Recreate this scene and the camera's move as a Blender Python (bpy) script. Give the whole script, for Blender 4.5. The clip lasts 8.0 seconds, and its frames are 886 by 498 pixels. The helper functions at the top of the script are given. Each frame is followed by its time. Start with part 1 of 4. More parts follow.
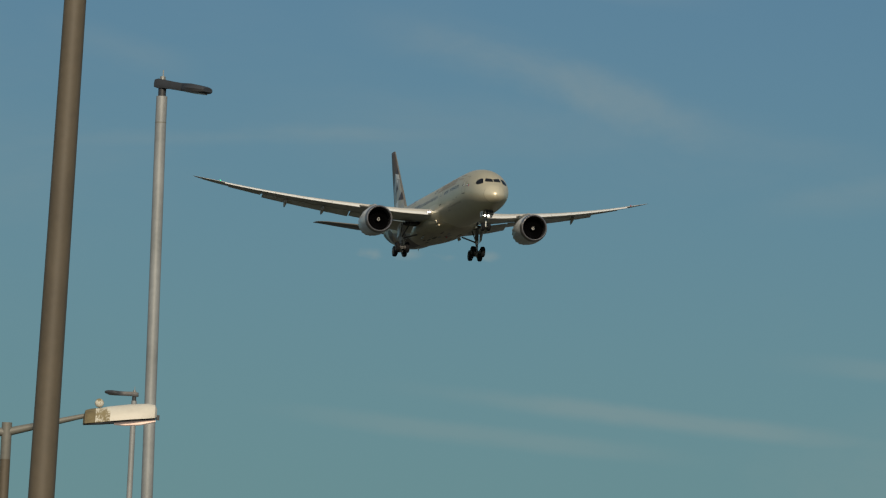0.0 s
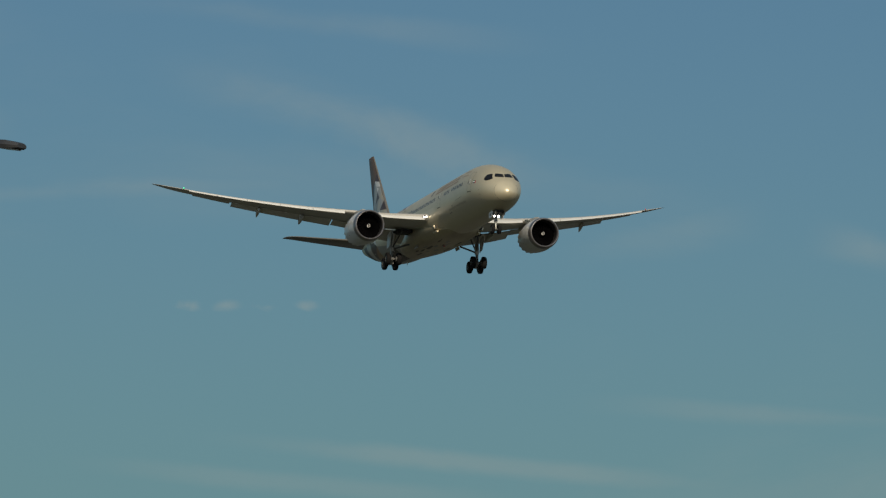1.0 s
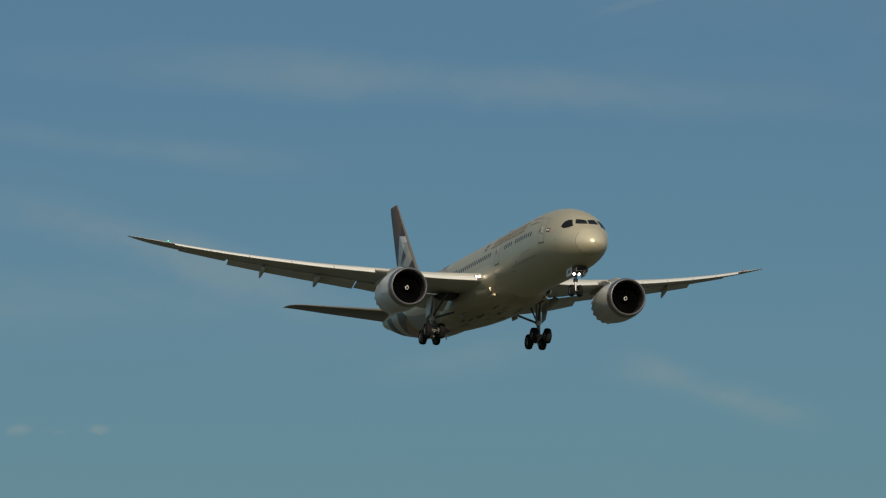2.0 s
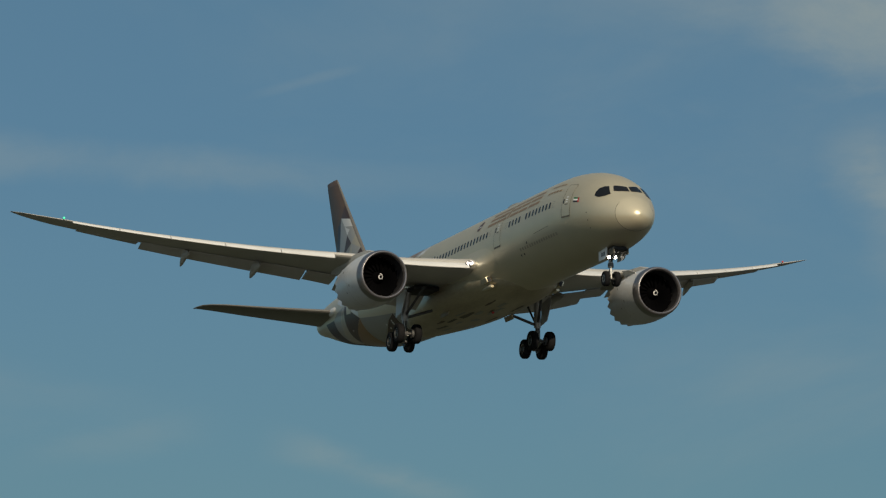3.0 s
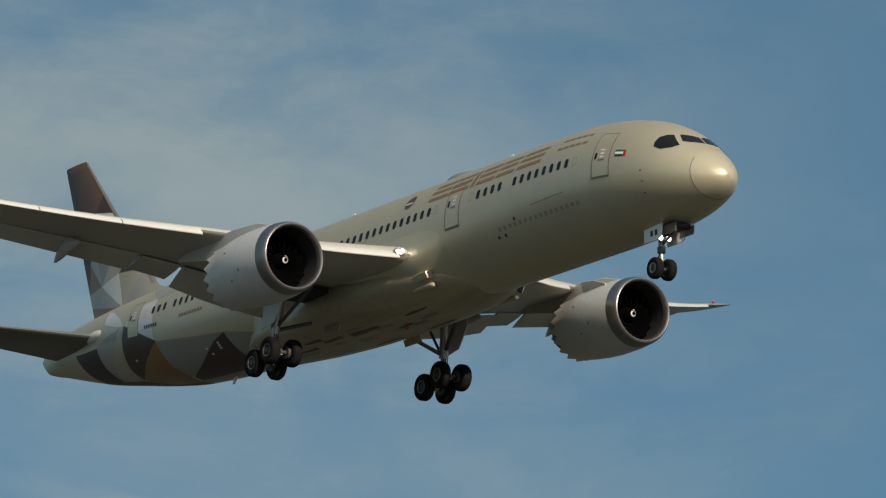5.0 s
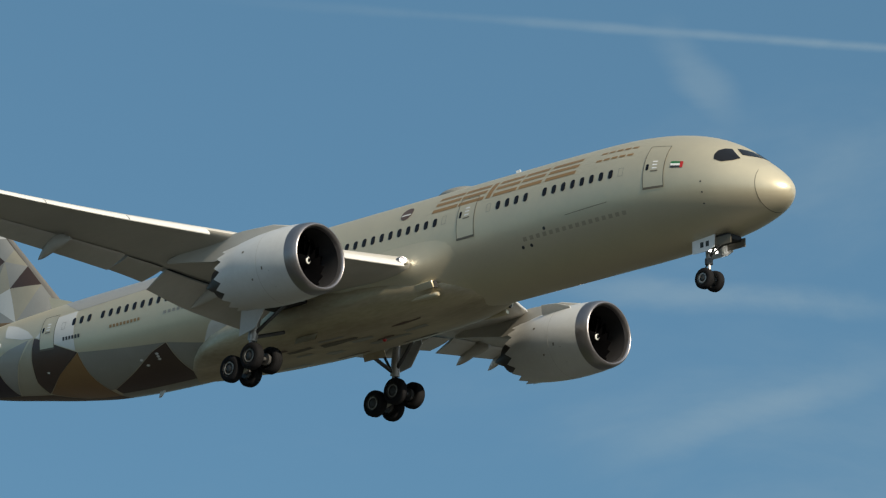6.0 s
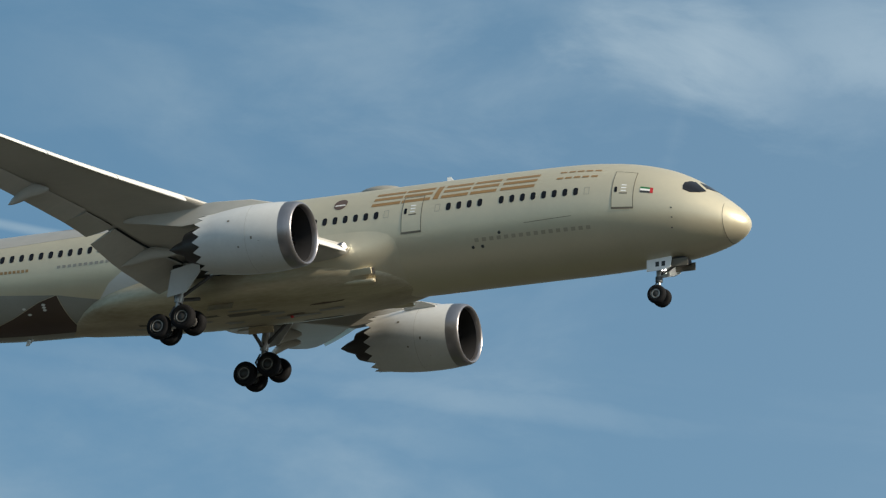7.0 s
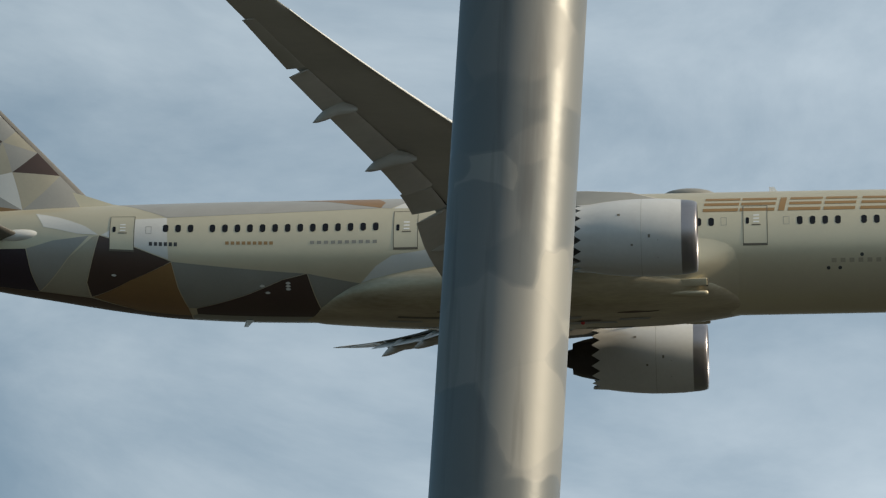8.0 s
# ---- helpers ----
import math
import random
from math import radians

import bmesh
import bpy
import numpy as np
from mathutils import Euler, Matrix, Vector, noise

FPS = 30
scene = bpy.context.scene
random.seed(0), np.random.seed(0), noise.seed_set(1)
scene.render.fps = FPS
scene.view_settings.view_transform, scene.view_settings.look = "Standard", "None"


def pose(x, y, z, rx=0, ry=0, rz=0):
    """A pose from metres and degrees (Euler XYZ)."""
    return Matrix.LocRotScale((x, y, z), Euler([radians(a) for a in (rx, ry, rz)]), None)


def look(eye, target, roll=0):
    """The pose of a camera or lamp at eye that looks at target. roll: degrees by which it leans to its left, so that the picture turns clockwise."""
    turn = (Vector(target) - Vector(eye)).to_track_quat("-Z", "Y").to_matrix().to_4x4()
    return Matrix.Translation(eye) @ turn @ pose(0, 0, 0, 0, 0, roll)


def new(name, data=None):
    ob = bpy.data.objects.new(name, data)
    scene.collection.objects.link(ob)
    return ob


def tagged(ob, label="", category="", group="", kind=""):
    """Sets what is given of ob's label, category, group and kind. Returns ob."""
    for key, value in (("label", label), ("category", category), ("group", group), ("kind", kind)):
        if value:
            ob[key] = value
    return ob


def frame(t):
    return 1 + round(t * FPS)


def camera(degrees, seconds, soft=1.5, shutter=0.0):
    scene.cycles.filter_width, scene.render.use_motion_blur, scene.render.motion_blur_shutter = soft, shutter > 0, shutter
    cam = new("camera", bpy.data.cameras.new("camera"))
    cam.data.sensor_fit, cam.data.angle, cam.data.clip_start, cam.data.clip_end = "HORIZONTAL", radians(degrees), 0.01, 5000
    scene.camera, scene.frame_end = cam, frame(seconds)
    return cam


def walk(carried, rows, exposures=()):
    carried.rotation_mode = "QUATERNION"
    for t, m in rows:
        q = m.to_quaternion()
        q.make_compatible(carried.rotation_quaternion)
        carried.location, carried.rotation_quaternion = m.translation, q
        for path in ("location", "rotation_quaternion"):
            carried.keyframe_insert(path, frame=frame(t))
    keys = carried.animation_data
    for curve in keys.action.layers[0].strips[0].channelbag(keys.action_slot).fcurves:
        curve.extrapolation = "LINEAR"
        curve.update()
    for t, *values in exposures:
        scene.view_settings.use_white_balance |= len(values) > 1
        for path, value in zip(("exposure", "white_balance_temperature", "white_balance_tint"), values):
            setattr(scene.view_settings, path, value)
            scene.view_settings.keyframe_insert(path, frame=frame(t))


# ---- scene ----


# ---- camera and walk ----
SECONDS = 8.0
EYE = (0.0, 0.0, 3.0)
CAMERA_ROWS = [  # seconds, turn in degrees
    (0.0, 94.579, -2.611, 77.797),
    (0.5, 94.755, -1.880, 77.047),
    (1.0, 95.150, -1.047, 75.976),
    (1.5, 95.813, -1.198, 75.028),
    (1.7, 96.183, -1.065, 74.599),
    (2.8, 97.026, -0.508, 70.902),
    (3.0, 97.413, -0.635, 70.143),
    (3.5, 98.041, -0.965, 68.097),
    (4.0, 98.655, -1.444, 65.695),
    (4.5, 99.731, -1.352, 61.528),
    (4.7, 100.230, -1.571, 59.404),
    (5.8, 103.725, -1.408, 47.371),
    (6.0, 103.609, -1.358, 44.173),
    (6.5, 104.401, -2.365, 36.063),
    (7.0, 105.239, -3.628, 25.856),
    (7.5, 106.089, -4.224, 15.815),
    (7.8, 106.859, -3.307, 8.654),
    (8.0, 106.928, -2.840, 3.345),
]

cam = camera(9.44, SECONDS, soft=1.25, shutter=0.0)
walk(cam, [(t, pose(*EYE, rx, ry, rz)) for t, rx, ry, rz in CAMERA_ROWS],
     exposures=[(0.0, -0.17, 6650, 10), (1.5, -0.18, 6650, 10), (3.5, -0.12, 6750, 10), (4.5, -0.05, 6750, 10), (6.0, 0.47, 6350, 10), (6.5, 0.6, 6250, 10), (7.0, 0.63, 6300, 10), (7.5, 0.56, 6500, 10), (8.0, 0.26, 6550, 10)])

# ---- world and sun ----
SUN_AZIMUTH, SUN_HEIGHT = -7.0, 27.0  # degrees from +x towards +y, and above the horizon


def tree(nodes, links, kind, **values):
    n = nodes.new(kind)
    for key, value in values.items():
        n.inputs[key].default_value = value
    return n


def make_world():
    """Clear sky with thin high cloud: a soft veil, long streaks, a few tufts and one old vapour trail."""
    world = bpy.data.worlds.new("sky")
    world.use_nodes = True
    scene.world = world
    nodes, links = world.node_tree.nodes, world.node_tree.links
    nodes.clear()
    out = nodes.new("ShaderNodeOutputWorld")
    back = nodes.new("ShaderNodeBackground")
    back.inputs["Strength"].default_value = 0.1
    way = nodes.new("ShaderNodeTexCoord").outputs["Generated"]

    def put(socket, value):
        if isinstance(value, bpy.types.NodeSocket):
            links.new(value, socket)
        else:
            socket.default_value = value

    def calc(op, a, b=0.0, c=0.0):
        n = nodes.new("ShaderNodeMath")
        n.operation = op
        for k, v in enumerate((a, b, c)):
            put(n.inputs[k], v)
        return n.outputs["Value"]

    def vec(op, a, b=(0, 0, 0)):
        n = nodes.new("ShaderNodeVectorMath")
        n.operation = op
        put(n.inputs[0], a)
        put(n.inputs[1], b)
        return n.outputs["Value"] if op in ("DOT_PRODUCT", "LENGTH", "DISTANCE") else n.outputs["Vector"]

    def ease(value, lo, hi, a=0.0, b=1.0):
        n = nodes.new("ShaderNodeMapRange")
        n.interpolation_type = "SMOOTHSTEP"
        put(n.inputs["Value"], value)
        for key, v in (("From Min", lo), ("From Max", hi), ("To Min", a), ("To Max", b)):
            n.inputs[key].default_value = v
        return n.outputs["Result"]

    def cloud_noise(scale, stretch, turn, detail=5.0, warp=0.6, rough=0.55):
        m = nodes.new("ShaderNodeMapping")
        m.inputs["Rotation"].default_value = [radians(a) for a in turn]
        m.inputs["Scale"].default_value = stretch
        links.new(way, m.inputs["Vector"])
        n = tree(nodes, links, "ShaderNodeTexNoise", Scale=scale, Detail=detail, Distortion=warp, Roughness=rough)
        links.new(m.outputs["Vector"], n.inputs["Vector"])
        return n.outputs["Fac"]

    # sky: the horizon's glare is tempered by the haze below
    sky = nodes.new("ShaderNodeTexSky")
    sky.sky_type = "NISHITA"
    sky.sun_disc = False
    sky.sun_elevation = radians(SUN_HEIGHT)
    sky.sun_rotation = radians(90 - SUN_AZIMUTH)
    sky.air_density, sky.dust_density, sky.ozone_density = 1.0, 0.4, 2.5
    lifted = vec("NORMALIZE", vec("ADD", vec("MULTIPLY", way, (1, 1, 0.9)), (0, 0, 0.34)))
    links.new(lifted, sky.inputs["Vector"])
    clear = vec("MULTIPLY", sky.outputs["Color"], SKY_TINT)

    sep = nodes.new("ShaderNodeSeparateXYZ")
    links.new(way, sep.inputs["Vector"])
    x, y, z = sep.outputs

    def blend(low, fac, high):
        n = nodes.new("ShaderNodeMix")
        n.data_type = "RGBA"
        put(n.inputs["Factor"], fac)
        put(n.inputs["A"], low)
        put(n.inputs["B"], high)
        return n.outputs["Result"]

    haze = blend(clear, ease(z, 0.16, 0.0, 0.0, 0.9), (*HAZE, 1))
    # veil that thickens towards the sun
    veil = cloud_noise(3.6, (1.0, 1.0, 2.0), (14, 28, 0), 7.0, 0.3)
    veil2 = cloud_noise(15.0, (0.8, 0.8, 1.7), (20, -25, 0), 8.0, 0.4, 0.6)
    mixed = calc("MULTIPLY_ADD", veil2, 0.45, calc("MULTIPLY", veil, 0.75))
    toward = ease(x, -0.71, 0.05, 0.0, 1.0)
    lift = calc("MULTIPLY_ADD", toward, 0.16, mixed)
    fac = ease(lift, 0.56, 1.0, 0.0, 0.62)
    fac = calc("MULTIPLY_ADD", toward, 0.27, fac)

    # streaks along arcs of the sky: two ends, half width, strength
    ragged = cloud_noise(26.0, (0.8, 0.8, 1.9), (0, 15, 0), 7.0, 0.3, 0.6)
    wisp = cloud_noise(150.0, (0.6, 0.6, 1.6), (0, 0, 0), 3.0, 0.8)
    for a, b, w, k in STREAKS:
        a, b = Vector(a), Vector(b)
        n = a.cross(b).normalized()
        mid = ((a + b) / 2).normalized()
        half = (a - b).length / 2
        along = (b - a).normalized()
        off = calc("ABSOLUTE", vec("DOT_PRODUCT", way, tuple(n)))
        off = calc("SUBTRACT", off, calc("MULTIPLY", calc("SUBTRACT", ragged, 0.5), w * 1.6))
        band = ease(off, w, 0.0)
        far = calc("ABSOLUTE", vec("DOT_PRODUCT", vec("SUBTRACT", way, tuple(mid)), tuple(along)))
        ends = ease(far, half * 1.6, half * 0.3)
        front = ease(vec("DOT_PRODUCT", way, tuple(mid)), 0.2, 0.5)
        amount = calc("MULTIPLY", calc("MULTIPLY", band, ends), calc("MULTIPLY", front, ease(ragged, 0.25, 0.65, (0.75 if w > 0.03 else 0.35) * k, k)))
        fac = calc("MAXIMUM", fac, calc("MULTIPLY_ADD", fac, 0.6, amount))
    for c in TUFTS:
        d = vec("MULTIPLY", vec("SUBTRACT", way, c), (1, 1, 2.6))
        r = vec("LENGTH", d)
        r = calc("SUBTRACT", r, calc("MULTIPLY", calc("SUBTRACT", wisp, 0.5), 0.010))
        fac = calc("MAXIMUM", fac, ease(r, 0.0030, -0.0012, 0.0, 0.36))
    fac = calc("MINIMUM", fac, 0.92)
    final = blend(haze, fac, blend((*CLOUD_AWAY, 1), toward, (*CLOUD_SUN, 1)))
    links.new(final, back.inputs["Color"])
    links.new(back.outputs["Background"], out.inputs["Surface"])


SKY_TINT = (0.80, 1.0, 0.87)
HAZE = (1.55, 2.95, 2.95)
CLOUD_AWAY = (3.2, 3.75, 3.65)
CLOUD_SUN = (5.5, 6.35, 7.0)
STREAKS = [
    ((-0.66189, 0.6968, 0.27636), (-0.46177, 0.84963, 0.25473), 0.0014, 0.36),
    ((-0.97577, 0.21234, 0.05274), (-0.95828, 0.28186, 0.04736), 0.0025, 0.30),
    ((-0.98143, 0.18575, 0.04792), (-0.96815, 0.24664, 0.04311), 0.0025, 0.20),
    ((-0.94587, 0.3115, 0.09111), (-0.93692, 0.33955, 0.08296), 0.0046, 0.40),
    ((-0.86511, 0.47907, 0.14858), (-0.83111, 0.54081, 0.12949), 0.0065, 0.6),
    ((-0.90764, 0.38172, 0.17455), (-0.87086, 0.46766, 0.15132), 0.0121, 0.50),
    ((-0.91689, 0.35583, 0.18084), (-0.90984, 0.37577, 0.17601), 0.0032, 0.25),
    ((-0.90228, 0.40501, 0.14783), (-0.89246, 0.43188, 0.13039), 0.0068, 0.25),
    ((-0.90161, 0.40554, 0.15044), (-0.89802, 0.42091, 0.12805), 0.0130, 0.5),
    ((-0.59919, 0.76649, 0.23123), (-0.58687, 0.78378, 0.20314), 0.0060, 0.28),
    ((-0.38217, 0.86632, 0.32162), (-0.39817, 0.87483, 0.27591), 0.0079, 0.20),
    ((-0.49661, 0.81724, 0.2924), (-0.34579, 0.89158, 0.29242), 0.0211, 0.20),
    ((-0.50936, 0.82784, 0.23504), (-0.43143, 0.87333, 0.22619), 0.0063, 0.16),
    ((-0.38316, 0.8723, 0.30378), (-0.29458, 0.90445, 0.30853), 0.0179, 0.30),
    ((-0.96532, 0.23795, 0.10738), (-0.95326, 0.28596, 0.09762), 0.0070, 0.14),
    ((-0.9059, 0.3740, 0.1965), (-0.8030, 0.5620, 0.2110), 0.0500, 0.66),
    ((-0.97952, 0.17456, 0.10035), (-0.96367, 0.24631, 0.10327), 0.0100, 0.12),
    ((-0.97146, 0.20423, 0.12067), (-0.96067, 0.25873, 0.10083), 0.0074, 0.24),
    ((-0.984, 0.134, 0.11742), (-0.98128, 0.15723, 0.11124), 0.0047, 0.14),
    ((-0.98609, 0.13528, 0.09657), (-0.97299, 0.20755, 0.10111), 0.0025, 0.16),
    ((-0.96526, 0.21642, 0.14642), (-0.93351, 0.32979, 0.14073), 0.0058, 0.26),
    ((-0.9739, 0.18319, 0.134), (-0.96091, 0.24502, 0.12889), 0.0034, 0.16),
    ((-0.9735, 0.19417, 0.12078), (-0.96421, 0.24198, 0.10841), 0.0068, 0.20),
    ((-0.98044, 0.16942, 0.10019), (-0.97453, 0.20028, 0.10087), 0.0027, 0.14),
    ((-0.95864, 0.27798, 0.06108), (-0.9394, 0.33783, 0.05831), 0.0025, 0.22),
    ((-0.94039, 0.30153, 0.15729), (-0.93407, 0.3182, 0.16203), 0.0015, 0.14),
    ((-0.96032, 0.26386, 0.09032), (-0.95174, 0.29185, 0.095), 0.0053, 0.14),
    ((-0.66576, 0.71011, 0.22915), (-0.62152, 0.75016, 0.22576), 0.0042, 0.26),
    ((-0.64436, 0.71366, 0.27474), (-0.63837, 0.7246, 0.25968), 0.0055, 0.16),
    ((-0.66214, 0.72247, 0.19903), (-0.62317, 0.75224, 0.21399), 0.0060, 0.18),
    ((-0.41692, 0.85597, 0.30577), (-0.37498, 0.88012, 0.29116), 0.0200, 0.30),
    ((-0.50377, 0.83009, 0.23912), (-0.39298, 0.88963, 0.23266), 0.0045, 0.16),
    ((-0.34422, 0.88659, 0.30897), (-0.33168, 0.89599, 0.29528), 0.0070, 0.26),
    ((-0.30951, 0.89817, 0.31223), (-0.24905, 0.91758, 0.30988), 0.0140, 0.20),
]
TUFTS = [(-0.97793, 0.19366, 0.07836), (-0.9765, 0.20077, 0.07842), (-0.97488, 0.20849, 0.07837), (-0.97341, 0.21517, 0.07862)]
make_world()
sun = new("sun", bpy.data.lights.new("sun", "SUN"))
sun.data.energy, sun.data.angle, sun.data.color = 4.0, radians(0.55), (1.0, 0.86, 0.66)
_az, _el = radians(SUN_AZIMUTH), radians(SUN_HEIGHT)
SUN_WAY = Vector((math.cos(_az) * math.cos(_el), math.sin(_az) * math.cos(_el), math.sin(_el)))
sun.matrix_world = look(SUN_WAY * 50 + Vector((0, 0, 60)), (0, 0, 60))


# ---- materials ----
def material(name, color, rough=0.5, metal=0.0, vary=0.12, scale=1.0, bump=0.0, coat=0.0, glow=0.0, stain=None, stretch=(1, 1, 1)):
    """A painted or metal surface with variation at two scales, in the object's own metres."""
    m = bpy.data.materials.new(name)
    m.use_nodes = True
    nodes, links = m.node_tree.nodes, m.node_tree.links
    b = nodes["Principled BSDF"]
    co = nodes.new("ShaderNodeTexCoord")
    mp = nodes.new("ShaderNodeMapping")
    mp.inputs["Scale"].default_value = stretch
    links.new(co.outputs["Object"], mp.inputs["Vector"])
    big = tree(nodes, links, "ShaderNodeTexNoise", Scale=0.6 * scale, Detail=3.0)
    fine = tree(nodes, links, "ShaderNodeTexNoise", Scale=9.0 * scale, Detail=5.0)
    for n in (big, fine):
        links.new(mp.outputs["Vector"], n.inputs["Vector"])
    add = nodes.new("ShaderNodeMath")
    add.operation = "MULTIPLY_ADD"
    add.inputs[1].default_value = 0.4
    links.new(fine.outputs["Fac"], add.inputs[0])
    links.new(big.outputs["Fac"], add.inputs[2])
    ramp = nodes.new("ShaderNodeMapRange")
    ramp.inputs["From Min"].default_value, ramp.inputs["From Max"].default_value = 0.45, 0.95
    links.new(add.outputs["Value"], ramp.inputs["Value"])
    mix = nodes.new("ShaderNodeMix")
    mix.data_type = "RGBA"
    dark = stain if stain else tuple(c * (1 - vary) for c in color)
    mix.inputs["A"].default_value = (*dark, 1)
    mix.inputs["B"].default_value = (*(min(1, c * (1 + vary * 0.5)) for c in color), 1)
    links.new(ramp.outputs["Result"], mix.inputs["Factor"])
    links.new(mix.outputs["Result"], b.inputs["Base Color"])
    b.inputs["Metallic"].default_value = metal
    rr = nodes.new("ShaderNodeMapRange")
    rr.inputs["To Min"].default_value, rr.inputs["To Max"].default_value = max(0.02, rough - 0.06), min(1, rough + 0.08)
    links.new(fine.outputs["Fac"], rr.inputs["Value"])
    links.new(rr.outputs["Result"], b.inputs["Roughness"])
    b.inputs["Coat Weight"].default_value = coat
    b.inputs["Coat Roughness"].default_value = 0.12
    if bump:
        bp = tree(nodes, links, "ShaderNodeBump", Strength=bump, Distance=0.01)
        links.new(fine.outputs["Fac"], bp.inputs["Height"])
        links.new(bp.outputs["Normal"], b.inputs["Normal"])
    if glow:
        b.inputs["Emission Color"].default_value = (*color, 1)
        b.inputs["Emission Strength"].default_value = glow
    return m


PAINT = material("champagne paint", (0.60, 0.535, 0.385), 0.43, 0.55, 0.07, 0.4, coat=0.08)
RADOME = material("radome paint", (0.58, 0.52, 0.375), 0.38, 0.42, 0.05, 0.6)
GREY = material("light grey paint", (0.55, 0.55, 0.53), 0.38, 0.0, 0.12, 0.5, coat=0.2)
WINGGREY = material("wing grey paint", (0.45, 0.43, 0.385), 0.42, 0.0, 0.16, 0.5, stretch=(0.3, 1, 1))
SLATMETAL = material("white leading edge paint", (0.72, 0.71, 0.67), 0.3, 0.2, 0.06, 1.0)
LIPMETAL = material("brushed inlet metal", (0.29, 0.275, 0.28), 0.33, 0.85, 0.1, 1.0)
BELLY = material("stained belly paint", (0.53, 0.47, 0.335), 0.43, 0.5, 0.2, 0.7, stain=(0.30, 0.24, 0.155), stretch=(0.3, 1.3, 1.3))
DUCT = material("inlet liner", (0.035, 0.034, 0.035), 0.55, 0.0)
# near black: stands for shade inside openings, and colours the gear's hoses
BLACK = material("cavity shade and hose black", (0.012, 0.012, 0.013), 0.7)
BLADE = material("dark fan blade", (0.003, 0.003, 0.0035), 0.8, 0.0)
HOT = material("heat darkened metal", (0.07, 0.06, 0.055), 0.45, 0.7, 0.3)
RUBBER = material("tyre rubber", (0.010, 0.010, 0.011), 0.85, 0.0, 0.3, 4.0, bump=0.2)
for _m, _ior in ((BLADE, 1.02), (DUCT, 1.2), (RUBBER, 1.25)):
    _m.node_tree.nodes["Principled BSDF"].inputs["IOR"].default_value = _ior
HUB = material("dark wheel alloy", (0.045, 0.044, 0.042), 0.5, 0.4, 0.2, 3.0)
RIM = material("bright wheel rim", (0.60, 0.59, 0.55), 0.35, 0.4, 0.15, 3.0)
WORNRIM = material("brake dusted wheel rim", (0.28, 0.27, 0.245), 0.4, 0.5, 0.45, 6.0)
STEEL = material("gear steel", (0.38, 0.38, 0.37), 0.4, 0.5, 0.3, 2.0)
DARKSTEEL = material("grimy gear steel", (0.09, 0.09, 0.09), 0.5, 0.3, 0.4, 3.0)
GLASS = material("dark window glass", (0.010, 0.010, 0.012), 0.12, 0.0, 0.1, 1.0)
GLASS.node_tree.nodes["Principled BSDF"].inputs["Specular IOR Level"].default_value = 0.25
SEAM = material("panel seam", (0.13, 0.115, 0.085), 0.6)
WHITE = material("white paint", (0.78, 0.78, 0.76), 0.4, 0.0, 0.06, 1.0)
FAINT = material("faded lettering paint", (0.40, 0.34, 0.24), 0.4, 0.3)
STABGREY = material("dark tailplane paint", (0.17, 0.16, 0.14), 0.4, 0.1, 0.12, 0.6)
UMBER = material("umber paint", (0.115, 0.072, 0.046), 0.5, 0.0, 0.12, 0.8)
GOLD = material("gold lettering paint", (0.34, 0.20, 0.08), 0.35, 0.35, 0.1, 1.0)
BROWN = material("dark brown paint", (0.060, 0.034, 0.024), 0.42, 0.0, 0.15, 0.8, coat=0.05)
PURPLE = material("aubergine paint", (0.030, 0.018, 0.026), 0.42, 0.0, 0.15, 0.8, coat=0.05)
OCHRE = material("ochre gold paint", (0.27, 0.15, 0.055), 0.38, 0.2, 0.12, 0.8, coat=0.2)
TAUPE = material("taupe paint", (0.26, 0.25, 0.215), 0.4, 0.1, 0.1, 0.8, coat=0.2)
SAND = material("sand paint", (0.40, 0.36, 0.27), 0.38, 0.15, 0.1, 0.8, coat=0.2)
STONE = material("stone grey paint", (0.33, 0.32, 0.29), 0.38, 0.1, 0.1, 0.8, coat=0.2)
PEARL = material("pearl white paint", (0.62, 0.61, 0.57), 0.36, 0.1, 0.06, 0.8, coat=0.2)
RED = material("red paint", (0.45, 0.02, 0.02), 0.4)
GREEN = material("green paint", (0.02, 0.16, 0.05), 0.4)
INK = material("black lettering", (0.03, 0.03, 0.03), 0.5)
CREST = material("maroon crest paint", (0.085, 0.055, 0.042), 0.45)
NAVGREEN = material("lit green navigation lamp", (0.05, 0.8, 0.35), 0.2, glow=1.2)
LAMP = material("lit landing light", (1.0, 0.95, 0.85), 0.2, glow=8.0)


